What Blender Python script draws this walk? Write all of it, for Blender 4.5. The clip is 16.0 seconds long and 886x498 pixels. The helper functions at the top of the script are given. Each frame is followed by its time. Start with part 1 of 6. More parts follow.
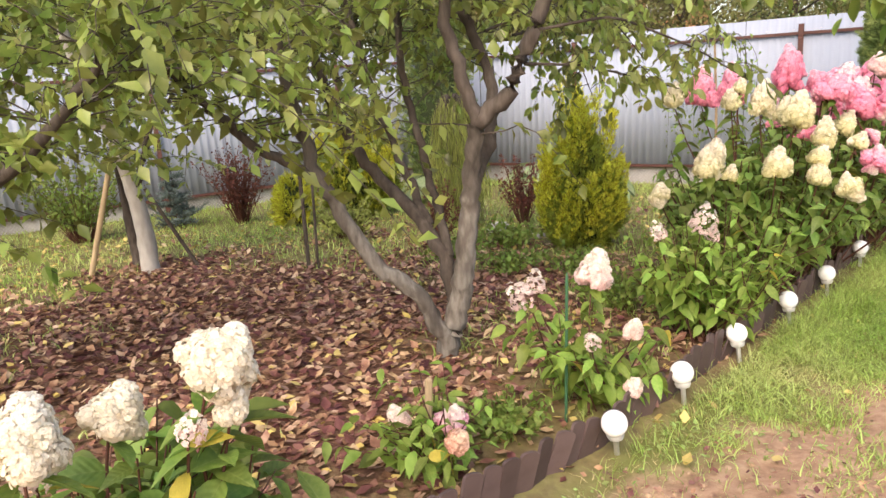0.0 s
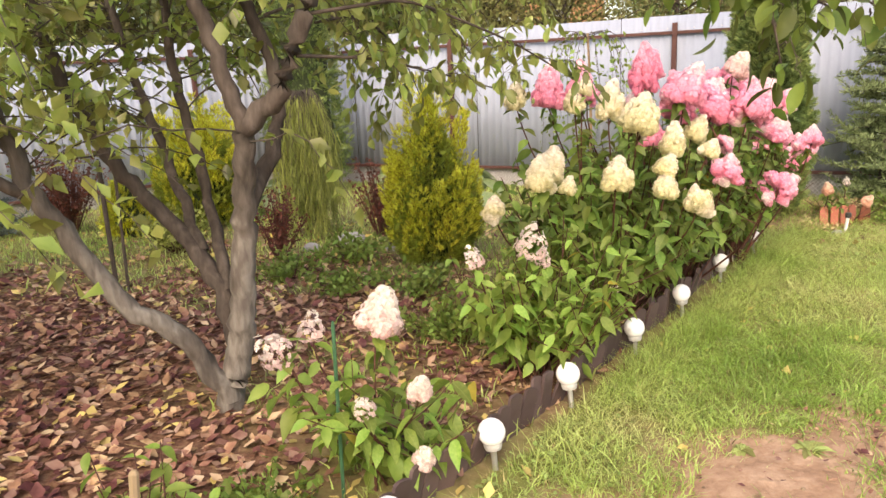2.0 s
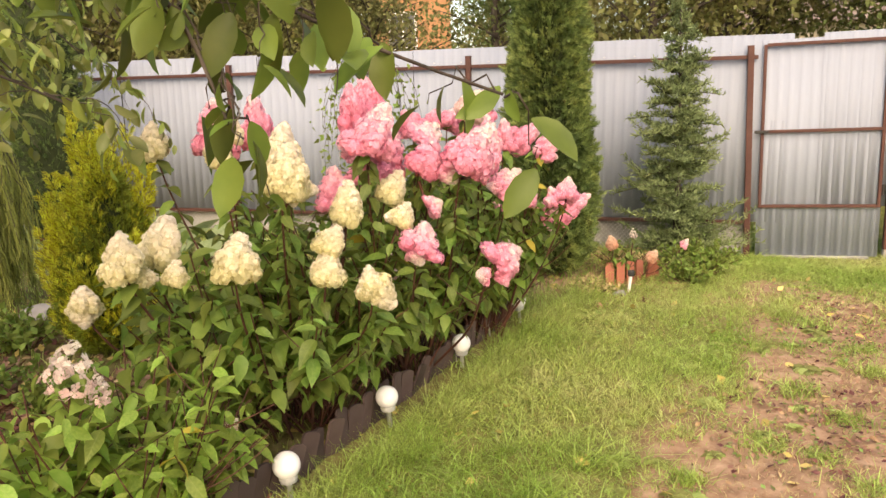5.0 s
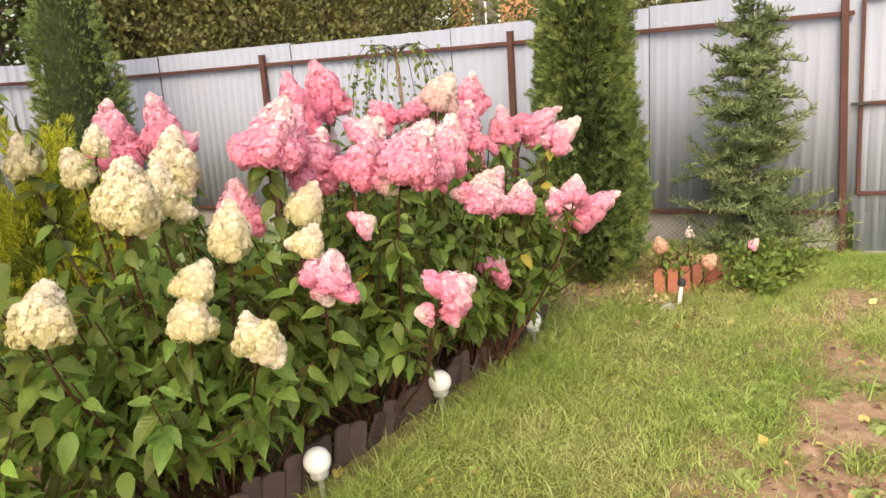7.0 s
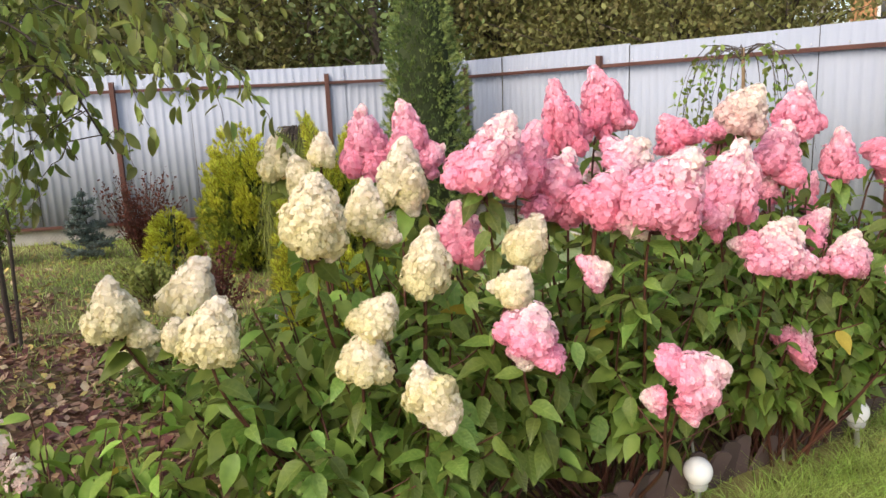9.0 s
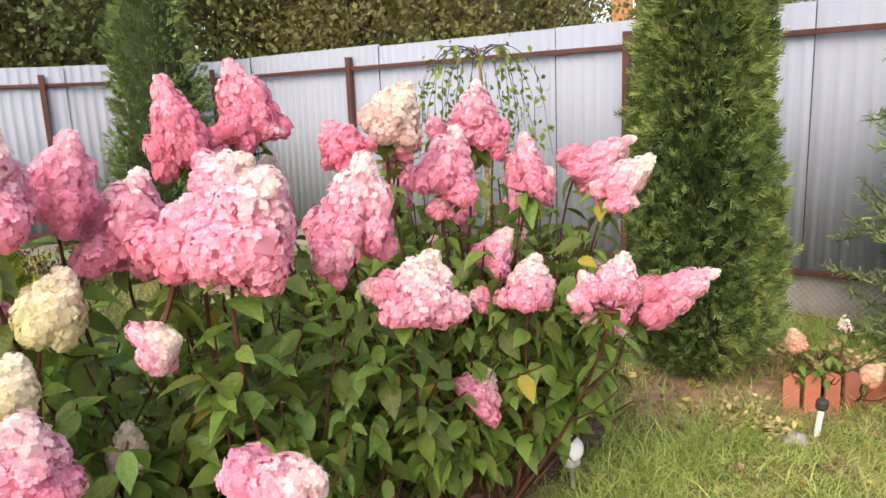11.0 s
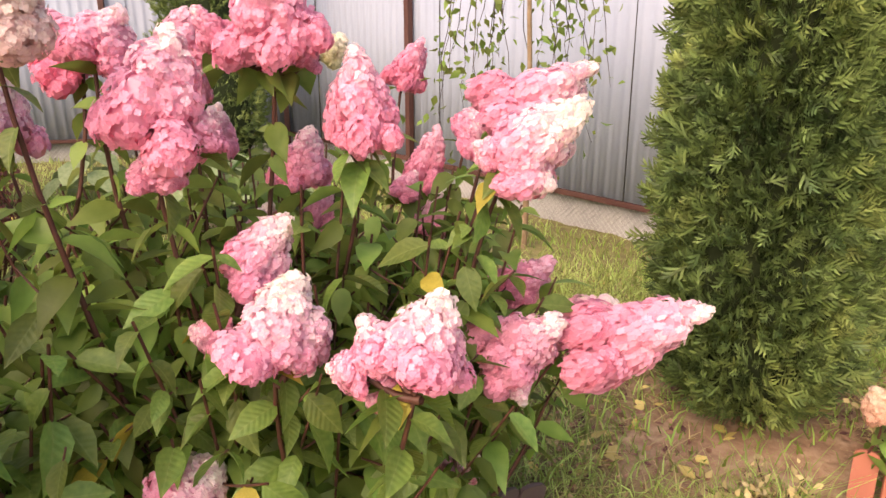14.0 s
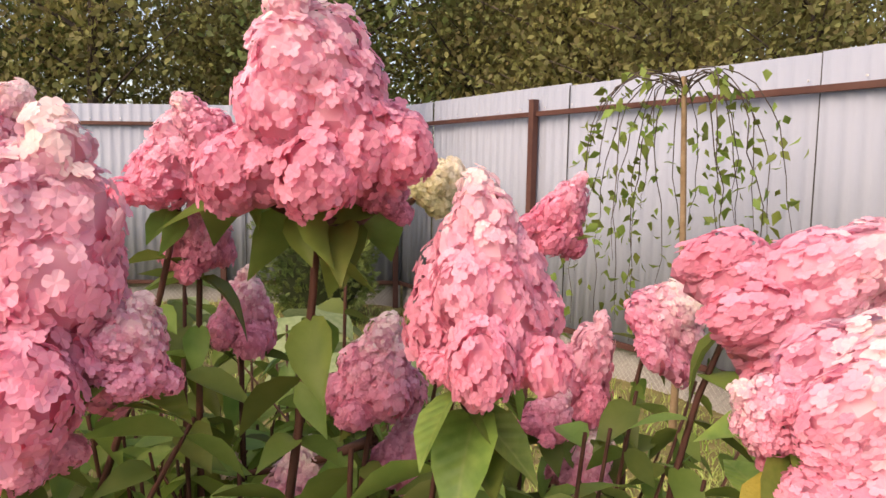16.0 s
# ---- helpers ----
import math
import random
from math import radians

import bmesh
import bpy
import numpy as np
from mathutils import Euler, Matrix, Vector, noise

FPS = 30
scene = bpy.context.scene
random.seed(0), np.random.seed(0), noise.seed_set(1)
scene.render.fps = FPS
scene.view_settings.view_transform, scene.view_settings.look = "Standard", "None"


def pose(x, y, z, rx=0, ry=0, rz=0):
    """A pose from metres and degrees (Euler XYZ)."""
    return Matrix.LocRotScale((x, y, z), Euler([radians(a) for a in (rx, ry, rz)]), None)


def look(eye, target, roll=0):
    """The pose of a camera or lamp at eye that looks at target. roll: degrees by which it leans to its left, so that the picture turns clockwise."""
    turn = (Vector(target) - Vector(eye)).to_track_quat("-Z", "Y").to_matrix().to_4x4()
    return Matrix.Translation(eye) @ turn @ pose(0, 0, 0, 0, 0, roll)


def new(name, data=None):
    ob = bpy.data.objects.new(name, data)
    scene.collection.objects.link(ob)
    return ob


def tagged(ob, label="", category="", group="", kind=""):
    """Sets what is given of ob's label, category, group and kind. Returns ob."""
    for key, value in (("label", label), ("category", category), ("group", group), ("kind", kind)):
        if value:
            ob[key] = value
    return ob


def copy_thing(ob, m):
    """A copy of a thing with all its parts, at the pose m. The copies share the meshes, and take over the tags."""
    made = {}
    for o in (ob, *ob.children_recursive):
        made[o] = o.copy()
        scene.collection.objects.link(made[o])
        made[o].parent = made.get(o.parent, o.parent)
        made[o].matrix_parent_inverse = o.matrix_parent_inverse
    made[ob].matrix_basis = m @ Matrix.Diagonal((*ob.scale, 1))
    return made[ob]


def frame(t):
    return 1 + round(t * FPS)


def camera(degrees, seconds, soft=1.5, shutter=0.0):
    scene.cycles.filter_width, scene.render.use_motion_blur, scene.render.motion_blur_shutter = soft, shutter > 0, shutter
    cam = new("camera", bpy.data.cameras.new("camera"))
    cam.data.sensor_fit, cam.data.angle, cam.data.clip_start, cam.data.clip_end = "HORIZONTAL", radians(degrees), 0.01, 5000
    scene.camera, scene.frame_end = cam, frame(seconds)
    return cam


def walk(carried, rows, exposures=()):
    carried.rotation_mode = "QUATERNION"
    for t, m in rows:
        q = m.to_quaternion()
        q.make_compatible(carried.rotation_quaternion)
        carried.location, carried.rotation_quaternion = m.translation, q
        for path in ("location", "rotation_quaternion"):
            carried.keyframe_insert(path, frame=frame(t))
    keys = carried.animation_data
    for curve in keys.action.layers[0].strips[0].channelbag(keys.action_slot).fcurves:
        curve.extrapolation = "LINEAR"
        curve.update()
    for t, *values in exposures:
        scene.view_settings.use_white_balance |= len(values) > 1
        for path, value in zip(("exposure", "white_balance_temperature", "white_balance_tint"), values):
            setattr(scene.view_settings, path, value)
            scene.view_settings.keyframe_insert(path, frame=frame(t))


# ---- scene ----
cam = camera(62.5, 16.0)
METRES, EYE, TILT, LEAN, TURN = 7.5, 1.6, 1.0, 1.0, 0.0
ROWS = [
    (0.0, 0.0, 0.0, 0.0, -0.77, -13.18, 3.29),
    (0.5, 0.0138, 0.0232, -0.0005, -3.53, -13.22, 3.34),
    (1.0, 0.0365, 0.0399, -0.002, 2.97, -14.15, 2.63),
    (1.5, 0.0646, 0.0568, -0.0042, -0.73, -14.24, 3.05),
    (2.0, 0.0842, 0.0869, -0.0042, -7.43, -13.82, 2.36),
    (2.5, 0.1069, 0.1127, -0.0063, -10.3, -14.53, 2.76),
    (3.0, 0.1381, 0.1292, -0.0072, -8.01, -15.24, 2.96),
    (3.5, 0.1676, 0.1492, -0.0098, -11.33, -15.56, 3.43),
    (4.0, 0.1978, 0.1774, -0.0053, -17.43, -14.24, 2.49),
    (4.5, 0.229, 0.1942, -0.0047, -18.57, -12.95, 1.81),
    (5.0, 0.2615, 0.2055, -0.0035, -16.75, -11.83, 1.13),
    (7.5, 0.391, 0.3128, -0.0049, -6.85, -13.0, 3.59),
    (8.0, 0.401, 0.3372, -0.0047, -2.03, -12.38, 2.6),
    (8.5, 0.4165, 0.3519, -0.0031, 11.71, -11.98, 2.54),
    (9.0, 0.4257, 0.3587, -0.0012, 19.17, -11.58, 2.16),
    (9.5, 0.4324, 0.379, -0.0037, 14.77, -11.29, 1.11),
    (10.0, 0.4457, 0.4061, -0.0048, 2.09, -11.24, 1.0),
    (12.5, 0.5568, 0.5307, -0.0127, 8.66, -14.79, 5.5),
    (13.0, 0.5769, 0.5574, -0.0154, 8.54, -17.53, 5.91),
    (13.5, 0.5834, 0.5945, -0.0158, 7.11, -17.88, 2.18),
    (14.0, 0.5758, 0.6186, -0.0164, 16.25, -17.64, 0.13),
    (14.5, 0.5697, 0.6429, -0.0187, 29.35, -16.33, -1.2),
    (15.0, 0.5615, 0.6703, -0.0175, 30.91, -13.29, -0.8),
    (15.5, 0.5432, 0.6953, -0.0192, 26.93, -10.48, 0.4),
    (16.0, 0.5325, 0.7187, -0.0236, 25.12, -6.2, -0.96),
]
walk(cam, [(t, pose(0, 0, EYE, TILT, LEAN, TURN) @ pose(METRES * x, METRES * y, METRES * z, 90 + pitch, roll, yaw)) for t, x, y, z, yaw, pitch, roll in ROWS],
     [(0.0, 1.07, 7200, 15), (1.5, 1.17, 7400, 15), (2.5, 1.0, 8100, 16), (3.5, 1.0, 8800, 16), (5.0, 0.86, 8700, 14), (8.0, 0.84, 7400, 12), (10.0, 0.8, 7000, 11), (12.5, 1.05, 7900, 18), (13.0, 1.07, 8000, 19), (14.2, 1.08, 8000, 22), (14.6, 0.96, 8000, 22), (15.0, 0.87, 8000, 22), (16.0, 0.71, 8100, 21)])

# ---- world, sun, exposure ----
world = bpy.data.worlds.new("world")
scene.world = world
world.use_nodes = True
SUN_ELEVATION, SUN_AZIMUTH = radians(42), radians(198)
sky = world.node_tree.nodes.new("ShaderNodeTexSky")
sky.sky_type, sky.sun_disc, sky.sun_elevation, sky.sun_rotation = "NISHITA", False, SUN_ELEVATION, SUN_AZIMUTH
sky.air_density, sky.dust_density, sky.ozone_density = 1.0, 3.0, 0.6
world.node_tree.nodes["Background"].inputs["Strength"].default_value = 0.195
world.node_tree.links.new(sky.outputs[0], world.node_tree.nodes["Background"].inputs["Color"])
sun_data = bpy.data.lights.new("sun", "SUN")
sun_data.energy, sun_data.angle, sun_data.color = 0.8, radians(60), (1.0, 0.94, 0.85)
sun_to = Vector((math.sin(SUN_AZIMUTH) * math.cos(SUN_ELEVATION), math.cos(SUN_AZIMUTH) * math.cos(SUN_ELEVATION), math.sin(SUN_ELEVATION)))
sun = new("sun", sun_data)
sun.matrix_world = look(sun_to * 30, (0, 0, 0))

# ---- materials ----
def surface(name, colours, scale=8.0, rough=0.8, bump=0.0, island=0.0, light=0.0, metal=0.0, spread=0.3, coarse=0.6, stretch=(1, 1, 1), per_object=0.0, hue=0.0, spec=0.3, veins=False):
    """Colours blended by noise at two scales, varied by island or object, with relief and, for leaves, light passing through."""
    m = bpy.data.materials.new(name)
    m.use_nodes = True
    t = m.node_tree
    n, ln = t.nodes, t.links
    bsdf = n["Principled BSDF"]
    coord, mapping = n.new("ShaderNodeTexCoord"), n.new("ShaderNodeMapping")
    ln.new(coord.outputs["Object"], mapping.inputs["Vector"])
    mapping.inputs["Scale"].default_value = stretch
    fine, broad = n.new("ShaderNodeTexNoise"), n.new("ShaderNodeTexNoise")
    for tex, sc, det in ((fine, scale, 6), (broad, scale * 0.13, 3)):
        tex.inputs["Scale"].default_value, tex.inputs["Detail"].default_value = sc, det
        ln.new(mapping.outputs[0], tex.inputs["Vector"])
    ramp = n.new("ShaderNodeValToRGB")
    els = ramp.color_ramp.elements
    for i, c in enumerate(colours):
        p = 0.5 - spread / 2 + spread * i / max(1, len(colours) - 1)
        e = els[i] if i < 2 else els.new(p)
        e.position, e.color = p, (*c, 1)
    mixv = n.new("ShaderNodeMix")
    mixv.inputs[0].default_value = 1 - coarse
    ln.new(broad.outputs[0], mixv.inputs[2])
    ln.new(fine.outputs[0], mixv.inputs[3])
    ln.new(mixv.outputs[0], ramp.inputs[0])
    col = ramp.outputs[0]
    rnd = None
    if island:
        rnd = n.new("ShaderNodeNewGeometry").outputs["Random Per Island"]
        amount = island
    elif per_object:
        rnd = n.new("ShaderNodeObjectInfo").outputs["Random"]
        amount = per_object
    if rnd:
        hsv, val, hu = n.new("ShaderNodeHueSaturation"), n.new("ShaderNodeMapRange"), n.new("ShaderNodeMapRange")
        val.inputs[3].default_value, val.inputs[4].default_value = 1 - amount, 1 + amount
        hu.inputs[3].default_value, hu.inputs[4].default_value = 0.5 - hue, 0.5 + hue
        ln.new(rnd, val.inputs[0]), ln.new(rnd, hu.inputs[0])
        ln.new(val.outputs[0], hsv.inputs["Value"]), ln.new(hu.outputs[0], hsv.inputs["Hue"])
        ln.new(col, hsv.inputs["Color"])
        col = hsv.outputs[0]
    ln.new(col, bsdf.inputs["Base Color"])
    bsdf.inputs["Roughness"].default_value, bsdf.inputs["Metallic"].default_value = rough, metal
    bsdf.inputs["Specular IOR Level"].default_value = spec
    if veins:
        xyz, ab, mid, rib = n.new("ShaderNodeSeparateXYZ"), n.new("ShaderNodeMath"), n.new("ShaderNodeMapRange"), n.new("ShaderNodeMix")
        ln.new(coord.outputs["Object"], xyz.inputs[0])
        ab.operation, rib.data_type = "ABSOLUTE", "RGBA"
        ln.new(xyz.outputs[0], ab.inputs[0]), ln.new(ab.outputs[0], mid.inputs[0])
        mid.inputs[1].default_value, mid.inputs[2].default_value, mid.inputs[3].default_value, mid.inputs[4].default_value = 0.004, 0.02, 0.4, 0.0
        rib.inputs[7].default_value = (0.38, 0.45, 0.16, 1)
        ln.new(mid.outputs[0], rib.inputs[0]), ln.new(col, rib.inputs[6])
        ln.new(rib.outputs[2], bsdf.inputs["Base Color"])
        slope, wave, side = n.new("ShaderNodeMath"), n.new("ShaderNodeMath"), n.new("ShaderNodeMath")
        slope.operation, slope.inputs[1].default_value = "MULTIPLY_ADD", -0.9
        ln.new(ab.outputs[0], slope.inputs[0]), ln.new(xyz.outputs[1], slope.inputs[2])
        side.operation, side.inputs[1].default_value = "MULTIPLY", 52.0
        wave.operation = "SINE"
        ln.new(slope.outputs[0], side.inputs[0]), ln.new(side.outputs[0], wave.inputs[0])
        b = n.new("ShaderNodeBump")
        b.inputs["Strength"].default_value, b.inputs["Distance"].default_value = 0.18, 0.003
        ln.new(wave.outputs[0], b.inputs["Height"])
        ln.new(b.outputs[0], bsdf.inputs["Normal"])
    elif bump:
        b = n.new("ShaderNodeBump")
        b.inputs["Strength"].default_value, b.inputs["Distance"].default_value = bump, 0.01
        ln.new(fine.outputs[0], b.inputs["Height"])
        ln.new(b.outputs[0], bsdf.inputs["Normal"])
    if light:
        tr, mx = n.new("ShaderNodeBsdfTranslucent"), n.new("ShaderNodeMixShader")
        ln.new(col, tr.inputs["Color"])
        mx.inputs[0].default_value = light
        ln.new(bsdf.outputs[0], mx.inputs[1]), ln.new(tr.outputs[0], mx.inputs[2])
        ln.new(mx.outputs[0], n["Material Output"].inputs["Surface"])
    return m


def petals(name, stops, island=0.12):
    """Colour from the base of a flower head to its tip, varied floret by floret."""
    m = surface(name, [(0.5, 0.5, 0.5)] * 2, rough=0.7, light=0.5, spec=0.12)
    t = m.node_tree
    n, ln = t.nodes, t.links
    coord, xyz, add = n.new("ShaderNodeTexCoord"), n.new("ShaderNodeSeparateXYZ"), n.new("ShaderNodeMath")
    geo, scl, info = n.new("ShaderNodeNewGeometry"), n.new("ShaderNodeMapRange"), n.new("ShaderNodeObjectInfo")
    shift = n.new("ShaderNodeMapRange")
    ramp, hsv, val = n.new("ShaderNodeValToRGB"), n.new("ShaderNodeHueSaturation"), n.new("ShaderNodeMapRange")
    ln.new(coord.outputs["Object"], xyz.inputs[0])
    scl.inputs[3].default_value, scl.inputs[4].default_value = -0.24, 0.24
    shift.inputs[3].default_value, shift.inputs[4].default_value = -0.14, 0.14
    ln.new(geo.outputs["Random Per Island"], scl.inputs[0])
    ln.new(info.outputs["Random"], shift.inputs[0])
    ln.new(xyz.outputs[2], add.inputs[0]), ln.new(scl.outputs[0], add.inputs[1])
    add2 = n.new("ShaderNodeMath")
    ln.new(add.outputs[0], add2.inputs[0]), ln.new(shift.outputs[0], add2.inputs[1])
    ln.new(add2.outputs[0], ramp.inputs[0])
    els = ramp.color_ramp.elements
    for i, (p, c) in enumerate(stops):
        e = els[i] if i < 2 else els.new(p)
        e.position, e.color = p, (*c, 1)
    val.inputs[3].default_value, val.inputs[4].default_value = 1 - island, 1 + island
    ln.new(geo.outputs["Random Per Island"], val.inputs[0])
    ln.new(val.outputs[0], hsv.inputs["Value"]), ln.new(ramp.outputs[0], hsv.inputs["Color"])
    ln.new(hsv.outputs[0], n["Principled BSDF"].inputs["Base Color"])
    for node in n:
        if node.type == "BSDF_TRANSLUCENT":
            ln.new(hsv.outputs[0], node.inputs["Color"])
    return m


M = {}
M["pink"] = petals("pink_petals", [(0.0, (0.88, 0.39, 0.52)), (0.4, (0.93, 0.5, 0.64)), (0.76, (0.94, 0.63, 0.73)), (1.06, (0.93, 0.83, 0.81))])
M["deep"] = petals("deep_pink_petals", [(0.0, (0.87, 0.33, 0.46)), (0.5, (0.93, 0.45, 0.59)), (1.02, (0.94, 0.67, 0.75))])
M["blush"] = petals("blush_petals", [(0.0, (0.91, 0.42, 0.58)), (0.38, (0.93, 0.59, 0.7)), (0.7, (0.93, 0.78, 0.79)), (1.03, (0.92, 0.87, 0.8))])
M["peach"] = petals("peach_petals", [(0.0, (0.7, 0.4, 0.3)), (0.5, (0.82, 0.55, 0.42)), (1.0, (0.86, 0.72, 0.58))])
M["ivory"] = petals("ivory_petals", [(0.0, (0.82, 0.74, 0.6)), (0.5, (0.88, 0.83, 0.7)), (1.0, (0.91, 0.88, 0.8))])
M["cream"] = petals("cream_petals", [(0.0, (0.77, 0.73, 0.44)), (0.35, (0.86, 0.81, 0.6)), (0.72, (0.9, 0.85, 0.72)), (1.0, (0.92, 0.87, 0.79))])
M["white"] = petals("white_petals", [(0.0, (0.84, 0.62, 0.6)), (0.5, (0.88, 0.77, 0.71)), (1.0, (0.91, 0.87, 0.8))])
M["leaf"] = surface("hydrangea_leaf", [(0.13, 0.22, 0.047), (0.28, 0.37, 0.09)], 7, 0.42, 0.25, per_object=0.42, light=0.45, hue=0.022, spec=0.4, veins=True)
M["leaf_mass"] = surface("hydrangea_leaf_mass", [(0.135, 0.22, 0.045), (0.27, 0.36, 0.085)], 25, 0.45, 0.25, island=0.45, light=0.45, hue=0.025, spec=0.35)
M["leaf_pale"] = surface("young_hydrangea_leaf", [(0.18, 0.3, 0.05), (0.35, 0.45, 0.11)], 25, 0.45, 0.2, island=0.4, light=0.45, hue=0.02, spec=0.35)
M["leaf_pale_single"] = surface("young_hydrangea_single_leaf", [(0.18, 0.3, 0.05), (0.36, 0.46, 0.11)], 7, 0.45, 0.2, per_object=0.45, light=0.45, hue=0.02, spec=0.35, veins=True)
M["leaf_yellow"] = surface("yellowed_leaf", [(0.34, 0.3, 0.05), (0.5, 0.4, 0.07)], 25, 0.6, 0.2, per_object=0.2, light=0.3)
M["clover"] = surface("clover_leaf", [(0.16, 0.26, 0.06), (0.36, 0.42, 0.15)], 9, 0.6, 0.1, island=0.45, light=0.3, hue=0.03)
M["weed_leaf"] = surface("dusty_weed_leaf", [(0.24, 0.28, 0.08), (0.42, 0.46, 0.17)], 9, 0.7, 0.2, per_object=0.45, light=0.3, hue=0.03)
M["stem"] = surface("red_brown_stem", [(0.06, 0.022, 0.018), (0.12, 0.05, 0.032)], 30, 0.55, 0.3)
M["bark"] = surface("grey_brown_bark", [(0.05, 0.042, 0.035), (0.12, 0.103, 0.088), (0.26, 0.24, 0.21)], 34, 0.92, 1.0, stretch=(1, 1, 0.3), spread=0.32)
M["bark_dark"] = surface("dark_bark", [(0.035, 0.028, 0.023), (0.075, 0.06, 0.05), (0.13, 0.108, 0.092)], 40, 0.9, 0.8, stretch=(1, 1, 0.3))
M["bark_lime"] = surface("limewashed_bark", [(0.3, 0.28, 0.25), (0.5, 0.48, 0.45)], 20, 0.9, 0.7, stretch=(1, 1, 0.4))
M["apple_leaf"] = surface("orchard_leaf", [(0.15, 0.21, 0.045), (0.27, 0.33, 0.08), (0.42, 0.44, 0.13)], 12, 0.36, 0.15, island=0.5, light=0.5, hue=0.025, spec=0.65)
M["thuja"] = surface("thuja_sprays", [(0.06, 0.105, 0.036), (0.13, 0.19, 0.057), (0.25, 0.3, 0.09)], 9, 0.6, 0.1, island=0.55, light=0.2, coarse=0.4)
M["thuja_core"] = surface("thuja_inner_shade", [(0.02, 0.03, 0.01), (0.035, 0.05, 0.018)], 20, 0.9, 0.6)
M["gold"] = surface("golden_thuja_sprays", [(0.4, 0.44, 0.05), (0.72, 0.68, 0.08)], 5, 0.6, 0.1, island=0.5, light=0.4, hue=0.02)
M["gold_inner"] = surface("yellow_green_thuja_sprays", [(0.15, 0.21, 0.035), (0.34, 0.38, 0.055)], 5, 0.65, 0.1, island=0.5, light=0.35, hue=0.02)
M["fir"] = surface("fir_needles", [(0.16, 0.22, 0.1), (0.31, 0.38, 0.18)], 5, 0.6, 0.1, island=0.45, light=0.35)
M["blue_fir"] = surface("blue_spruce_needles", [(0.09, 0.13, 0.12), (0.15, 0.2, 0.19)], 5, 0.6, 0.1, island=0.3)
M["weeping"] = surface("weeping_conifer_needles", [(0.2, 0.25, 0.06), (0.38, 0.41, 0.12)], 5, 0.65, 0.1, island=0.4, light=0.3)
M["barberry"] = surface("barberry_leaf", [(0.09, 0.03, 0.025), (0.2, 0.07, 0.05)], 8, 0.6, 0.1, island=0.4, light=0.2)
M["birch_leaf"] = surface("birch_leaf", [(0.13, 0.2, 0.04), (0.24, 0.32, 0.075)], 8, 0.5, 0.1, island=0.4, light=0.35, hue=0.025)
M["birch_bark"] = surface("birch_bark", [(0.2, 0.13, 0.07), (0.34, 0.25, 0.16)], 30, 0.8, 0.5)
# the orchard leaf again, with shade put into its colour
M["shade_leaf"] = surface("orchard_shaded_leaf", [(0.07, 0.12, 0.022), (0.13, 0.19, 0.035), (0.22, 0.27, 0.055)], 9, 0.45, 0.15, island=0.55, light=0.24, hue=0.02, spec=0.35)
M["hosta"] = surface("hosta_leaf", [(0.2, 0.29, 0.12), (0.4, 0.46, 0.26)], 10, 0.5, 0.2, island=0.25, light=0.3)
M["grass"] = surface("grass_blades", [(0.17, 0.28, 0.047), (0.3, 0.425, 0.092), (0.45, 0.53, 0.17), (0.63, 0.58, 0.3)], 7, 0.42, 0, island=0.5, light=0.4, hue=0.02, coarse=0.7, spread=0.5, spec=0.45)
M["dry"] = surface("dry_grass_blades", [(0.4, 0.32, 0.15), (0.6, 0.5, 0.27)], 4, 0.7, 0, island=0.35, light=0.2)
M["litter"] = surface("fallen_leaves", [(0.11, 0.045, 0.034), (0.27, 0.125, 0.09), (0.5, 0.32, 0.22)], 14, 0.65, 0.2, island=0.65, hue=0.04, light=0.15, coarse=0.25, spread=0.4)
M["litter_tan"] = surface("tan_fallen_leaf", [(0.3, 0.16, 0.11), (0.45, 0.29, 0.2), (0.56, 0.41, 0.3)], 14, 0.65, 0.2, island=0.5, hue=0.03, light=0.15, coarse=0.25)
M["litter_yellow"] = surface("yellow_fallen_leaves", [(0.5, 0.38, 0.1), (0.62, 0.5, 0.2)], 14, 0.7, 0.2, island=0.3, light=0.15)
M["sheet"] = surface("galvanised_steel_sheet", [(0.285, 0.325, 0.4), (0.33, 0.37, 0.45)], 1.5, 0.62, 0.03, metal=0.0, per_object=0.06, spec=0.2, stretch=(1, 1, 0.3), coarse=0.75)
M["rust_paint"] = surface("red_brown_primer", [(0.075, 0.03, 0.025), (0.11, 0.05, 0.04)], 12, 0.6, 0.2)
M["concrete"] = surface("weathered_concrete", [(0.26, 0.26, 0.25), (0.38, 0.37, 0.36), (0.46, 0.46, 0.45)], 7, 0.9, 0.5)
M["edging"] = surface("dark_brown_plastic", [(0.075, 0.05, 0.047), (0.12, 0.085, 0.08)], 14, 0.55, 0.15, per_object=0.3)
M["terracotta"] = surface("terracotta_plastic", [(0.3, 0.1, 0.065), (0.4, 0.15, 0.1)], 14, 0.6, 0.15, per_object=0.2)
M["globe"] = surface("white_opal_plastic", [(0.93, 0.93, 0.94), (0.96, 0.96, 0.96)], 6, 0.25, 0, light=0.06)
M["grey_plastic"] = surface("grey_plastic", [(0.4, 0.4, 0.38), (0.5, 0.5, 0.48)], 12, 0.5, 0)
M["steel"] = surface("brushed_steel", [(0.55, 0.55, 0.54), (0.65, 0.65, 0.64)], 20, 0.4, 0, metal=0.8)
M["black"] = surface("black_plastic", [(0.03, 0.03, 0.03), (0.05, 0.05, 0.05)], 20, 0.5, 0)
M["stone"] = surface("grey_fieldstone", [(0.3, 0.29, 0.28), (0.42, 0.41, 0.4)], 10, 0.85, 0.6)
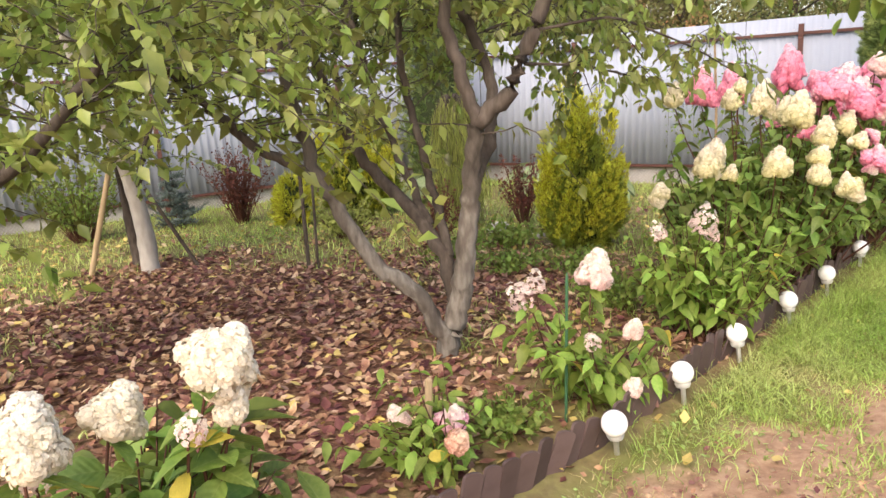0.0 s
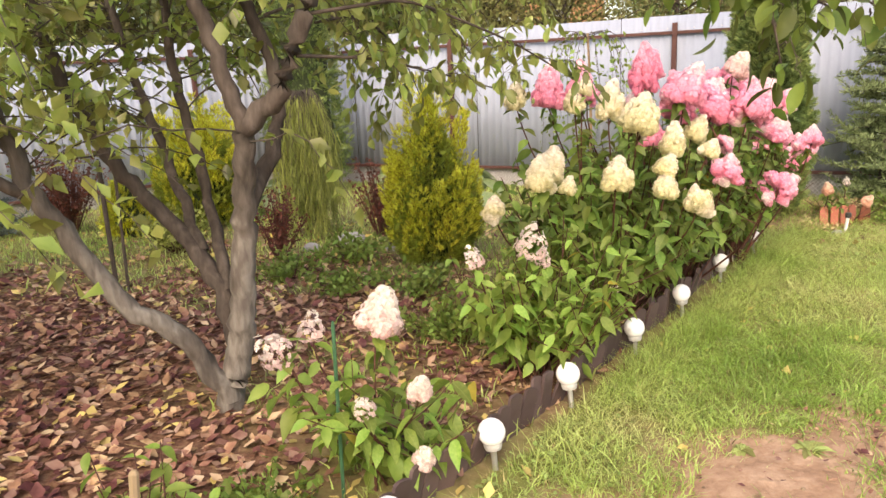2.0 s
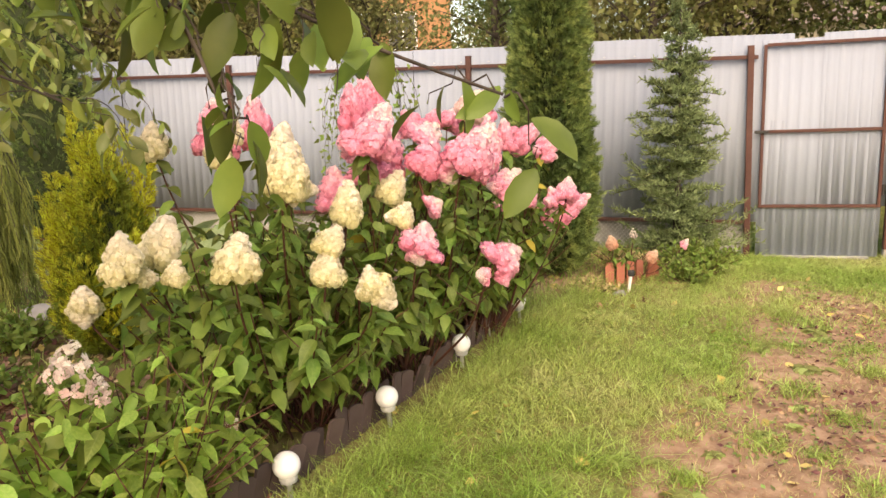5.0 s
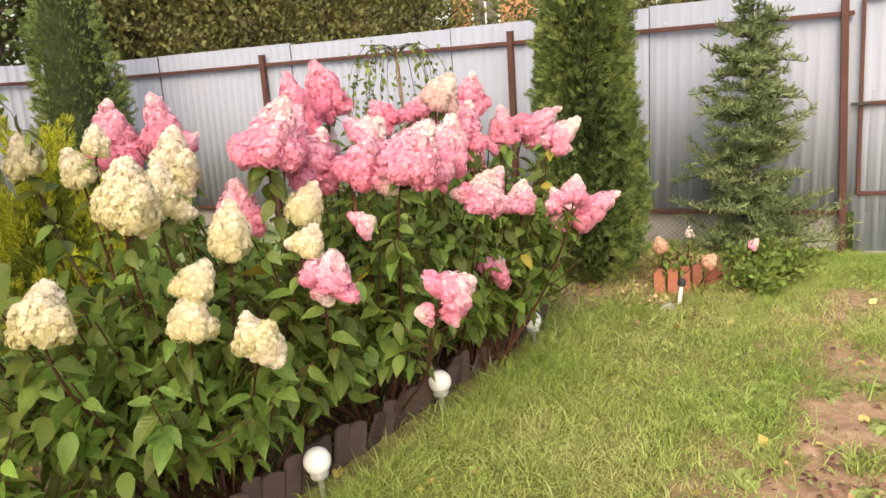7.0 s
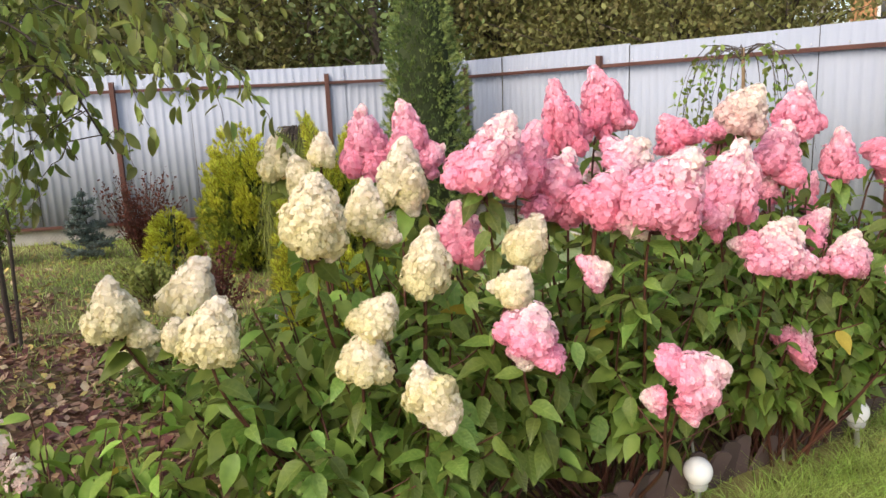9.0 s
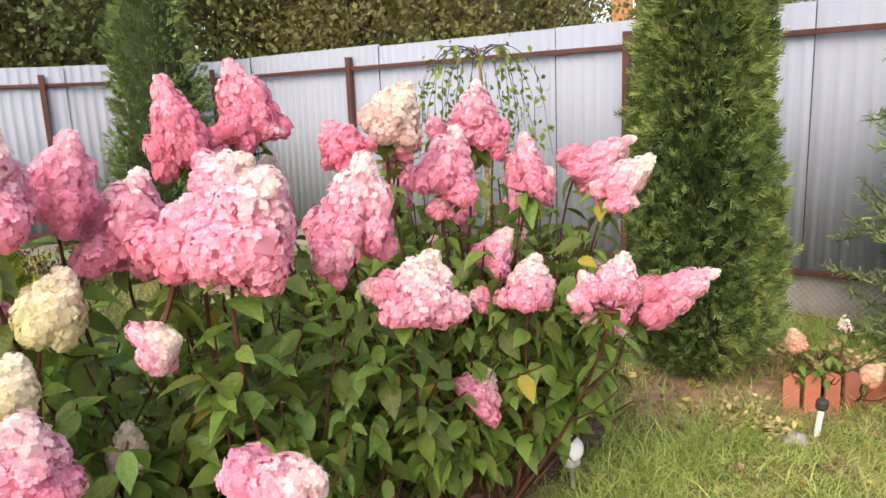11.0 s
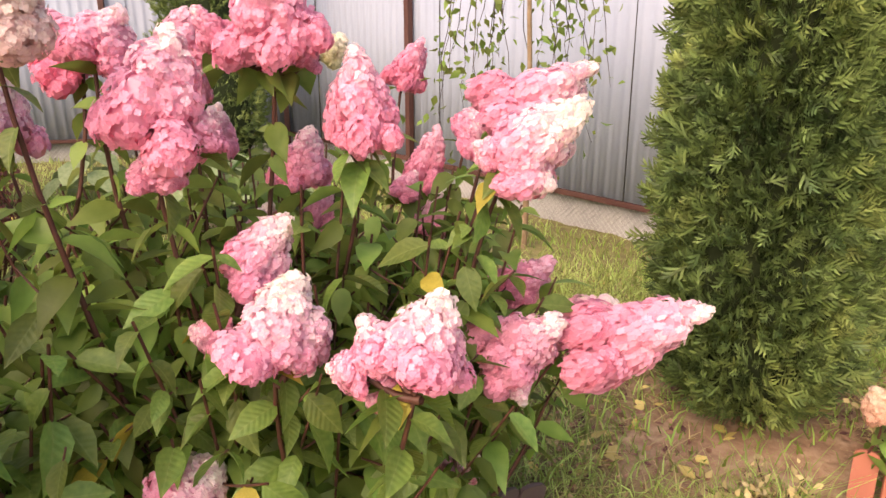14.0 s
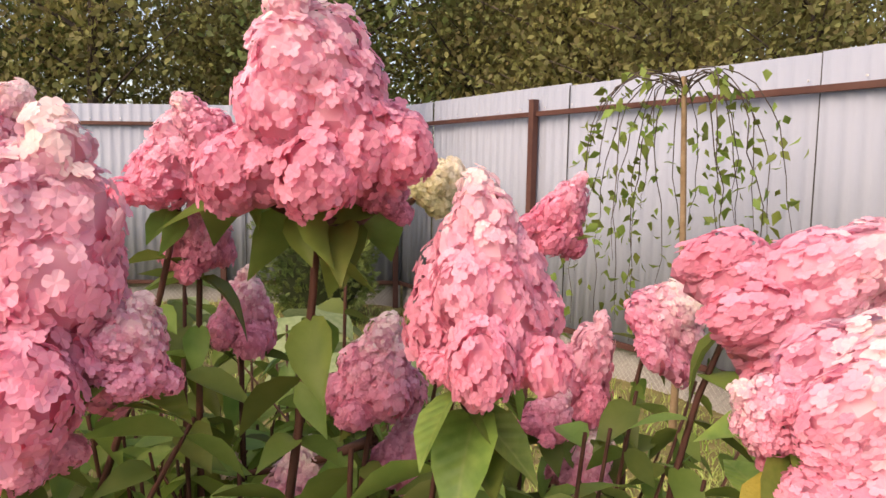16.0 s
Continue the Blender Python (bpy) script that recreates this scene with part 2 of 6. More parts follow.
M["clod"] = surface("dry_soil_clods", [(0.2, 0.13, 0.08), (0.4, 0.29, 0.19)], 14, 0.95, 0.3, island=0.4)
M["wood_stake"] = surface("weathered_stake", [(0.3, 0.22, 0.13), (0.42, 0.33, 0.2)], 20, 0.85, 0.5, stretch=(1, 1, 0.2))
M["green_stake"] = surface("green_coated_stake", [(0.035, 0.1, 0.05), (0.05, 0.14, 0.07)], 20, 0.5, 0.1)
M["wood_leaf"] = surface("woodland_leaf", [(0.13, 0.145, 0.05), (0.23, 0.225, 0.085), (0.38, 0.32, 0.12)], 0.6, 0.6, 0, island=0.4, light=0.45, hue=0.03, coarse=0.5)
M["wood_leaf_dark"] = surface("dark_woodland_leaf", [(0.08, 0.11, 0.04), (0.15, 0.19, 0.065), (0.26, 0.28, 0.09)], 0.6, 0.6, 0, island=0.4, light=0.4, hue=0.03, coarse=0.5)
M["orange_wall"] = surface("orange_render", [(0.42, 0.22, 0.11), (0.5, 0.27, 0.14)], 4, 0.9, 0.2)
M["pale_wall"] = surface("pale_render", [(0.66, 0.58, 0.46), (0.74, 0.66, 0.54)], 4, 0.9, 0.2)
M["roof"] = surface("brown_roof_sheet", [(0.2, 0.15, 0.13), (0.28, 0.22, 0.19)], 4, 0.7, 0.2)
M["glass"] = surface("dark_window_glass", [(0.03, 0.035, 0.04), (0.05, 0.055, 0.06)], 2, 0.08, 0, spec=0.6)
M["white_paint"] = surface("white_painted_wood", [(0.74, 0.74, 0.72), (0.8, 0.8, 0.78)], 10, 0.5, 0.1)


# ---- building helpers ----
rng = np.random.default_rng(7)


def link_mesh(name, verts, faces, material, parent=None, label="", smooth=False):
    """Any verts and faces as one mesh object."""
    me = bpy.data.meshes.new(name)
    verts = np.asarray(verts, dtype=np.float32)
    if isinstance(faces, np.ndarray):
        k = faces.shape[1]
        me.vertices.add(len(verts))
        me.vertices.foreach_set("co", verts.ravel())
        me.loops.add(faces.size)
        me.loops.foreach_set("vertex_index", faces.astype(np.int32).ravel())
        me.polygons.add(len(faces))
        me.polygons.foreach_set("loop_start", np.arange(0, faces.size, k, dtype=np.int32))
        me.update(calc_edges=True)
    else:
        me.from_pydata(verts.tolist(), [], faces)
        me.update()
    if smooth:
        me.polygons.foreach_set("use_smooth", np.ones(len(me.polygons), dtype=bool))
    me.materials.append(material)
    ob = new(name, me)
    if parent:
        ob.parent = parent
    if label:
        ob["label"] = label
    return ob


def part(name, bm, material, parent=None, label="", smooth=False):
    """A bmesh as one mesh object under a thing or a part."""
    me = bpy.data.meshes.new(name)
    bm.to_mesh(me)
    bm.free()
    if smooth:
        me.polygons.foreach_set("use_smooth", np.ones(len(me.polygons), dtype=bool))
    me.materials.append(material)
    ob = new(name, me)
    if parent:
        ob.parent = parent
    if label:
        ob["label"] = label
    return ob


def share(ob, name, m, parent):
    """A piece of its own on the mesh of ob, at the pose m under parent."""
    o = new(name, ob.data)
    o.parent = parent
    o.matrix_basis = m
    return o


def thing(name, at, label, category, group="", kind=""):
    e = new(name)
    e.location = at
    return tagged(e, label, category, group, kind)


def box(bm, size, at=(0, 0, 0), bevel=0.0, turn=None):
    m = Matrix.Translation(at) @ (turn if turn else Matrix()) @ Matrix.Diagonal((*size, 1))
    out = bmesh.ops.create_cube(bm, size=1, matrix=m)
    if bevel:
        edges = {e for v in out["verts"] for e in v.link_edges}
        bmesh.ops.bevel(bm, geom=list(edges), offset=bevel, segments=2, affect="EDGES", profile=0.6)


def lathe(bm, profile, at=(0, 0, 0), n=20):
    """A turned shape: profile of (radius, height) from the bottom up."""
    rings = [[bm.verts.new((at[0] + r * math.cos(2 * math.pi * k / n), at[1] + r * math.sin(2 * math.pi * k / n), at[2] + z)) for k in range(n)] for r, z in profile]
    for a, b in zip(rings, rings[1:]):
        for k in range(n):
            bm.faces.new((a[k], a[(k + 1) % n], b[(k + 1) % n], b[k]))
    bm.faces.new(rings[0][::-1])
    bm.faces.new(rings[-1])


def smooth_line(points, n):
    """Points along a soft curve through the given ones."""
    p = np.asarray(points, float)
    s = np.concatenate([[0], np.cumsum(np.linalg.norm(np.diff(p, axis=0), axis=1))])
    u = np.linspace(0, s[-1], n)
    q = np.stack([np.interp(u, s, p[:, k]) for k in range(3)], 1)
    for _ in range(2):
        q[1:-1] = (q[:-2] + 2 * q[1:-1] + q[2:]) / 4
    return q


def tube(line, r0, r1, sides=7, rough=0.0):
    """Verts and quads of a tapered limb along a line."""
    p = np.asarray(line, float)
    n = len(p)
    tan = np.gradient(p, axis=0)
    tan /= np.linalg.norm(tan, axis=1)[:, None] + 1e-9
    ref = np.where(np.abs(tan[:, 2:3]) > 0.9, np.array([[1.0, 0, 0]]), np.array([[0, 0, 1.0]]))
    a = np.cross(tan, ref)
    a /= np.linalg.norm(a, axis=1)[:, None] + 1e-9
    b = np.cross(tan, a)
    th = np.linspace(0, 2 * np.pi, sides, endpoint=False)
    r = np.linspace(r0, r1, n)[:, None] * (1 + rough * rng.normal(size=(n, sides)))
    v = p[:, None] + r[..., None] * (np.cos(th)[None, :, None] * a[:, None] + np.sin(th)[None, :, None] * b[:, None])
    i = np.arange(n - 1)[:, None] * sides
    k = np.arange(sides)[None]
    f = np.stack([i + k, i + (k + 1) % sides, i + sides + (k + 1) % sides, i + sides + k], -1).reshape(-1, 4)
    return v.reshape(-1, 3), f


def merge(pieces):
    """Several (verts, quads) as one."""
    vs, fs, o = [], [], 0
    for v, f in pieces:
        vs.append(v), fs.append(f + o)
        o += len(v)
    return np.concatenate(vs), np.concatenate(fs)


def bases(axis, up):
    """Rotations whose y follows axis and whose z leans to up."""
    y = axis / (np.linalg.norm(axis, axis=1)[:, None] + 1e-9)
    x = np.cross(y, up)
    x /= np.linalg.norm(x, axis=1)[:, None] + 1e-9
    return np.stack([x, y, np.cross(x, y)], -1)


def scatter(verts, faces, at, turns, sizes):
    """Copies of a small shape joined: verts and quads."""
    v = np.einsum("nij,vj->nvi", turns, verts) * np.asarray(sizes)[:, None, None] + at[:, None]
    f = faces[None] + (np.arange(len(at)) * len(verts))[:, None, None]
    return v.reshape(-1, 3), f.reshape(-1, faces.shape[1])


def leaf_shape(width=0.5, fold=0.12, curl=0.18, rows=(0.0, 0.22, 0.5, 0.78, 1.0), widths=(0.08, 0.8, 1.0, 0.62, 0.02)):
    """A pointed leaf, one long along y, folded at the midrib."""
    v, f = [], []
    for y, w in zip(rows, widths):
        z = -curl * y * y
        v += [(-w * width / 2, y, z + fold * w), (0, y, z), (w * width / 2, y, z + fold * w)]
    for i in range(len(rows) - 1):
        f += [(3 * i, 3 * i + 1, 3 * i + 4, 3 * i + 3), (3 * i + 1, 3 * i + 2, 3 * i + 5, 3 * i + 4)]
    return np.array(v, float), np.array(f)


SMALL_LEAF = leaf_shape(0.66, 0.1, 0.2, (0.0, 0.42, 1.0), (0.2, 1.0, 0.05))
THREAD = leaf_shape(0.05, 0.01, 0.03, (0.0, 0.5, 1.0), (0.6, 1.0, 0.2))
OVATE = ((0.0, 0.14, 0.38, 0.62, 0.84, 1.0), (0.1, 0.68, 1.0, 0.84, 0.36, 0.02))
HANGING_LEAF = leaf_shape(0.5, 0.09, 0.22, (0.0, 0.14, 0.36, 0.64, 0.86, 1.0), (0.12, 0.62, 0.96, 0.96, 0.56, 0.04))
BIG_LEAVES = [leaf_shape(w, fo, c, *OVATE) for w, fo, c in ((0.5, 0.1, 0.18), (0.58, 0.06, 0.34), (0.46, 0.15, 0.08), (0.54, 0.12, 0.52))]


def unit(v):
    v = np.asarray(v, float)
    return v / (np.linalg.norm(v, axis=-1, keepdims=True) + 1e-9)


def as_matrix(turn, at, size):
    m = Matrix([[*(turn[i] * size), at[i]] for i in range(3)] + [[0, 0, 0, 1]])
    return m


# ---- the lie of the land ----
BED = np.array((0.66, 2.84))
ALONG, ACROSS = np.array((0.70, 0.714)), np.array((-0.714, 0.70))


def bed_coords(x, y):
    dx, dy = np.asarray(x) - BED[0], np.asarray(y) - BED[1]
    return dx * ALONG[0] + dy * ALONG[1], dx * ACROSS[0] + dy * ACROSS[1]


def ground_z(x, y):
    a, d = bed_coords(x, y)
    lawn = 0.05 - 0.008 * np.clip(a, -2, 6) - 0.075 * np.clip(a - 6.2, 0, 2)
    bed = 0.12 * (1 - np.exp(-np.clip(d, 0, None))) + 0.004 * np.clip(d, 0, 8)
    return lawn + bed + 0.012 * np.sin(1.7 * x + 0.4) * np.cos(1.3 * y)


def gz(x, y):
    return float(ground_z(x, y))


def soil_edge(a):
    return np.interp(a, (-1.5, -0.35, 0.35, 1.0, 1.6, 2.6, 3.8, 4.6, 5.7, 7.5), (0.0, 0.0, 0.15, 0.55, 0.82, 1.0, 1.25, 1.1, 1.25, 1.9))


def cover(x, y):
    """How far the ground is grass, bare soil and leaf litter."""
    a, d = bed_coords(x, y)
    wob = 0.3 * np.sin(2.3 * x + 1.1 * y) + 0.24 * np.sin(4.1 * y - 2.0 * x) + 0.2 * np.sin(7.3 * x + 5.9 * y) + 0.14 * np.sin(13.1 * x - 11.3 * y)
    lawn_side = np.clip((0.02 - d) / 0.1, 0, 1)
    bare = lawn_side * np.clip((-d - soil_edge(a) + 0.6 * wob) / 0.8 + 0.3, 0, 1) * np.where(a > 6.5, np.clip(7.5 - a, 0, 1), 1)
    bare = np.maximum(bare, np.clip(1.9 - np.hypot(x - 4.78, y - 7.3) / 0.42 + 0.6 * wob, 0, 1))
    litter = (1 - lawn_side) * np.clip(1.25 - np.hypot((x + 1.5) / 2.9, (y - 4.5) / 2.5) + 0.55 * wob, 0, 1)
    return np.clip(lawn_side - bare, 0, 1), bare, litter


def axis_steps(lo, hi, step, far):
    mid = np.arange(lo, hi + step / 2, step)
    out = far ** np.arange(1, 12) * 1.0
    return np.concatenate([lo - out[::-1] * 0.6, mid, hi + out * 0.6])


gx, gy = axis_steps(-12, 12, 0.12, 1.75), axis_steps(-4, 15, 0.12, 1.75)
GX, GY = np.meshgrid(gx, gy)
GZ = ground_z(np.clip(GX, -14, 14), np.clip(GY, -6, 16)) + 0.006 * rng.normal(size=GX.shape)
nx = len(gx)
idx = (np.arange(len(gy) - 1)[:, None] * nx + np.arange(nx - 1)[None]).ravel()
ground_faces = np.stack([idx, idx + 1, idx + nx + 1, idx + nx], 1)
ground_mat = bpy.data.materials.new("garden_ground")
ground_mat.use_nodes = True


def ground_nodes(mat):
    n, ln = mat.node_tree.nodes, mat.node_tree.links
    bsdf = n["Principled BSDF"]
    att, sep, coord = n.new("ShaderNodeAttribute"), n.new("ShaderNodeSeparateColor"), n.new("ShaderNodeTexCoord")
    att.attribute_name = "cover"
    ln.new(att.outputs["Color"], sep.inputs[0])

    def noisy(scale, stops, detail=8):
        tex, ramp = n.new("ShaderNodeTexNoise"), n.new("ShaderNodeValToRGB")
        tex.inputs["Scale"].default_value, tex.inputs["Detail"].default_value, tex.inputs["Roughness"].default_value = scale, detail, 0.65
        ln.new(coord.outputs["Object"], tex.inputs["Vector"])
        for i, (p, c) in enumerate(stops):
            e = ramp.color_ramp.elements[i] if i < 2 else ramp.color_ramp.elements.new(p)
            e.position, e.color = p, (*c, 1)
        ln.new(tex.outputs[0], ramp.inputs[0])
        return tex, ramp.outputs[0]

    _, earth = noisy(9, [(0.3, (0.14, 0.11, 0.06)), (0.55, (0.22, 0.2, 0.08)), (0.75, (0.32, 0.26, 0.15))])
    _, turf = noisy(6, [(0.3, (0.11, 0.13, 0.035)), (0.55, (0.18, 0.19, 0.06)), (0.75, (0.3, 0.25, 0.12))])
    grain, sand = noisy(11, [(0.3, (0.21, 0.125, 0.08)), (0.5, (0.36, 0.23, 0.15)), (0.7, (0.5, 0.35, 0.24))], 12)
    _, leaves = noisy(28, [(0.35, (0.09, 0.045, 0.03)), (0.5, (0.17, 0.09, 0.06)), (0.7, (0.3, 0.2, 0.12))])
    blotch, _ = noisy(5, [(0.4, (0, 0, 0)), (0.6, (1, 1, 1))])
    col = earth
    for chan, c in ((0, turf), (1, sand), (2, leaves)):
        edge, mix = n.new("ShaderNodeMath"), n.new("ShaderNodeMix")
        edge.operation, edge.use_clamp = "MULTIPLY_ADD", True
        gain = n.new("ShaderNodeMath")
        gain.operation = "MULTIPLY_ADD"
        gain.inputs[1].default_value, gain.inputs[2].default_value = 2.2, -1.1
        ln.new(blotch.outputs[0], gain.inputs[0])
        ln.new(sep.outputs[chan], edge.inputs[0])
        edge.inputs[1].default_value = 1.6
        ln.new(gain.outputs[0], edge.inputs[2])
        keep = n.new("ShaderNodeMath")
        keep.operation, keep.use_clamp = "MULTIPLY", True
        lift = n.new("ShaderNodeMath")
        lift.operation, lift.use_clamp = "MULTIPLY", True
        lift.inputs[1].default_value = 5.0
        ln.new(sep.outputs[chan], lift.inputs[0])
        ln.new(edge.outputs[0], keep.inputs[0]), ln.new(lift.outputs[0], keep.inputs[1])
        mix.data_type = "RGBA"
        ln.new(keep.outputs[0], mix.inputs["Factor"])
        ln.new(col, mix.inputs[6]), ln.new(c, mix.inputs[7])
        col = mix.outputs[2]
    ln.new(col, bsdf.inputs["Base Color"])
    bsdf.inputs["Roughness"].default_value = 0.95
    bsdf.inputs["Specular IOR Level"].default_value = 0.1
    b = n.new("ShaderNodeBump")
    b.inputs["Strength"].default_value, b.inputs["Distance"].default_value = 0.8, 0.02
    ln.new(grain.outputs[0], b.inputs["Height"]), ln.new(b.outputs[0], bsdf.inputs["Normal"])


ground_nodes(ground_mat)
ground = link_mesh("ground", np.stack([GX.ravel(), GY.ravel(), GZ.ravel()], 1), ground_faces, ground_mat, smooth=True)
tagged(ground, "garden ground of lawn, bare sandy soil and leaf litter", "ground", kind="structure")
layer = ground.data.color_attributes.new("cover", "FLOAT_COLOR", "POINT")
cov = np.stack([*cover(GX.ravel(), GY.ravel()), np.ones(GX.size)], 1)
layer.data.foreach_set("color", cov.astype(np.float32).ravel())


def grass_patch(name, n, region, height, width, material, label, lean=0.5):
    """Blades of two bent quads each over a region given by a sampling function."""
    p, h = region(n)
    n = len(p)
    hh = h * height * rng.uniform(0.5, 1.25, n)
    th = rng.uniform(0, 2 * np.pi, n)
    side = np.stack([np.cos(th), np.sin(th), np.zeros(n)], 1) * (width * rng.uniform(0.6, 1.3, n))[:, None] / 2
    ph = rng.uniform(0, 2 * np.pi, n)
    bend = np.stack([np.cos(ph), np.sin(ph), np.zeros(n)], 1) * (lean * hh * rng.uniform(0.2, 1.4, n))[:, None]
    up = np.zeros((n, 3))
    up[:, 2] = hh
    base = np.stack([p[:, 0], p[:, 1], ground_z(p[:, 0], p[:, 1]) - 0.01], 1)
    mid = base + 0.6 * up + 0.4 * bend
    tip = base + up * 0.95 + bend * 1.2
    v = np.stack([base - side, base + side, mid + 0.8 * side, mid - 0.8 * side, tip + 0.1 * side, tip - 0.1 * side], 1).reshape(-1, 3)
    o = (np.arange(n) * 6)[:, None]
    f = np.concatenate([o + np.array([[0, 1, 2, 3]]), o + np.array([[3, 2, 4, 5]])])
    return tagged(link_mesh(name, v, f, material), label, "grass", kind="stuff")


def lawn_region(n):
    x, y = rng.uniform(-0.5, 9, n), rng.uniform(1.5, 9.5, n)
    g, b, l = cover(x, y)
    a, d = bed_coords(x, y)
    # denser near the edging, where nobody mows
    keep = rng.uniform(size=n) < np.clip(g - 0.1 + 0.25 * np.sin(5 * x) * np.sin(4.3 * y), 0.02, 1) * (d < 0.02) * np.interp(a, (0.2, 1.8), (0.2, 1.0))
    x, y, d = x[keep], y[keep], d[keep]
    return np.stack([x, y], 1), 0.75 + (0.25 + 0.65 * np.clip((x - 1.2) / 1.2, 0, 1) + 0.9 * np.clip((x - 3) / 1.5, 0, 1)) * np.exp(-((d + 0.12) / 0.14) ** 2) + 0.25 * np.sin(3.1 * x + 1.7 * y) + 0.4 * np.clip(np.sin(9.1 * x + 3.3 * y) * np.sin(8.3 * y - 2.9 * x) * np.sin(2.2 * x + 4.7), 0, 1)


def dry_region(n):
    x, y = rng.uniform(-0.3, 8, n), rng.uniform(1.5, 8, n)
    g, b, l = cover(x, y)
    a, d = bed_coords(x, y)
    keep = rng.uniform(size=n) < (d < 0) * np.where(b > 0.05, 0.28 * np.clip(np.sin(2.6 * x + 0.7) * np.sin(3.1 * y), 0, 1), 0.18)
    return np.stack([x[keep], y[keep]], 1), np.full(keep.sum(), 0.7)


def bed_region(n):
    x, y = rng.uniform(-6, 6.5, n), rng.uniform(3, 12, n)
    g, b, l = cover(x, y)
    a, d = bed_coords(x, y)
    fence = (x - 4.66) * 0.536 + (y - 9.57) * 0.844
    keep = (rng.uniform(size=n) < np.clip(0.7 - 1.1 * l + 0.3 * np.sin(2 * x) * np.sin(1.7 * y), 0.0, 1)) & (d > 0.05) & (fence < -0.1)
    return np.stack([x[keep], y[keep]], 1), np.full(keep.sum(), 0.9)


grass_patch("lawn_grass", 520000, lawn_region, 0.064, 0.0042, M["grass"], "uneven green lawn grass with longer tufts along the edging", 1.1)
grass_patch("dry_grass", 260000, dry_region, 0.055, 0.0036, M["dry"], "dry straw-coloured grass on bare soil", 1.2)
grass_patch("bed_grass", 85000, bed_region, 0.085, 0.009, M["grass"], "thin rough grass among fallen leaves in the bed", 0.7)


def tuft_region(n):
    k = 90
    a, off = rng.uniform(0.2, 7, k), rng.uniform(0.0, 1.3, k)
    c = BED + ALONG * a[:, None] - ACROSS * (soil_edge(a) + off - 0.1)[:, None]
    which = rng.integers(0, k, n)
    p = c[which] + rng.normal(0, 1, (n, 2)) * rng.uniform(0.04, 0.13, k)[which][:, None]
    return p, rng.uniform(0.5, 1.3, k)[which]


def corner_region(n):
    x, y = rng.uniform(3.6, 7.2, n), rng.uniform(6.2, 9.0, n)
    _, d = bed_coords(x, y)
    fence = (x - 4.66) * 0.536 + (y - 9.57) * 0.844
    keep = (fence < -0.1) & (d > -0.3) & (np.hypot(x - 4.78, y - 7.3) > 0.55 + 0.3 * rng.uniform(size=n)) & (rng.uniform(size=n) < 0.55 + 0.45 * np.sin(3 * x) * np.sin(3.7 * y))
    return np.stack([x[keep], y[keep]], 1), np.full(keep.sum(), 1.0)


def clump_region(n):
    k = 420
    a, off = rng.uniform(0.6, 8, k), rng.uniform(0.05, 2.6, k)
    c = BED + ALONG * a[:, None] - ACROSS * off[:, None]
    which = rng.integers(0, k, n)
    p = c[which] + rng.normal(0, 1, (n, 2)) * rng.uniform(0.03, 0.1, k)[which][:, None]
    g, _, _ = cover(p[:, 0], p[:, 1])
    keep = rng.uniform(size=n) < g ** 3
    return p[keep], rng.uniform(0.5, 1.3, k)[which][keep]


grass_patch("grass_clumps", 30000, clump_region, 0.085, 0.005, M["grass"], "longer clumps of lawn grass lying over", 1.7)
grass_patch("grass_tufts", 17000, tuft_region, 0.06, 0.006, M["grass"], "scattered grass tufts on the bare soil", 1.0)
grass_patch("rough_grass", 30000, corner_region, 0.12, 0.007, M["grass"], "rough uncut grass round the thuja and fir", 0.9)
grass_patch("straw", 9000, corner_region, 0.08, 0.006, M["dry"], "dry straw and cut stems round the thuja", 2.0)


def fallen(name, n, material, label, sampler, size):
    x, y = sampler(n)
    k = len(x)
    at = np.stack([x, y, ground_z(x, y) + rng.uniform(0.004, 0.022, k)], 1)
    th = rng.uniform(0, 2 * np.pi, k)
    axis = np.stack([np.cos(th), np.sin(th), rng.normal(0, 0.25, k)], 1)
    up = unit(np.stack([rng.normal(0, 0.35, k), rng.normal(0, 0.35, k), np.ones(k)], 1))
    v, f = scatter(*leaf_shape(0.72, 0.1, -0.22, (0.0, 0.45, 1.0), (0.25, 1.0, 0.12)), at, bases(axis, up), size * rng.uniform(0.6, 1.3, k))
    return tagged(link_mesh(name, v, f, material), label, "clover" if name == "clover" else "fallen leaves", kind="stuff")


def litter_sampler(n):
    x, y = rng.uniform(-5.5, 2.4, n), rng.uniform(2, 8.5, n)
    _, _, l = cover(x, y)
    _, d = bed_coords(x, y)
    keep = rng.uniform(size=n) < np.clip(l * 1.4, 0.05, 1) * (d > 0.05)
    return x[keep], y[keep]


def wide_sampler(n):
    x, y = rng.uniform(-5.5, 7, n), rng.uniform(2, 9, n)
    _, d = bed_coords(x, y)
    keep = (d > 0.1) | (rng.uniform(size=n) < 0.12)
    return x[keep], y[keep]


fallen("fallen_leaves", 30000, M["litter"], "brown and russet fallen leaves covering the bed", litter_sampler, 0.058)
fallen("tan_fallen_leaves", 8500, M["litter_tan"], "pale tan and pinkish fallen leaves in the bed", litter_sampler, 0.06)
fallen("yellow_fallen_leaves", 4200, M["litter_yellow"], "scattered yellow fallen leaves", wide_sampler, 0.055)

def soil_sampler(n):
    x, y = rng.uniform(0, 7, n), rng.uniform(1.5, 7, n)
    _, b, _ = cover(x, y)
    a, _ = bed_coords(x, y)
    keep = rng.uniform(size=n) < b * np.clip(0.35 + 0.6 * np.sin(2.1 * x + 1) * np.sin(2.7 * y), 0.05, 1) * np.interp(a, (0.5, 2.5), (1.6, 0.7))
    return x[keep], y[keep]


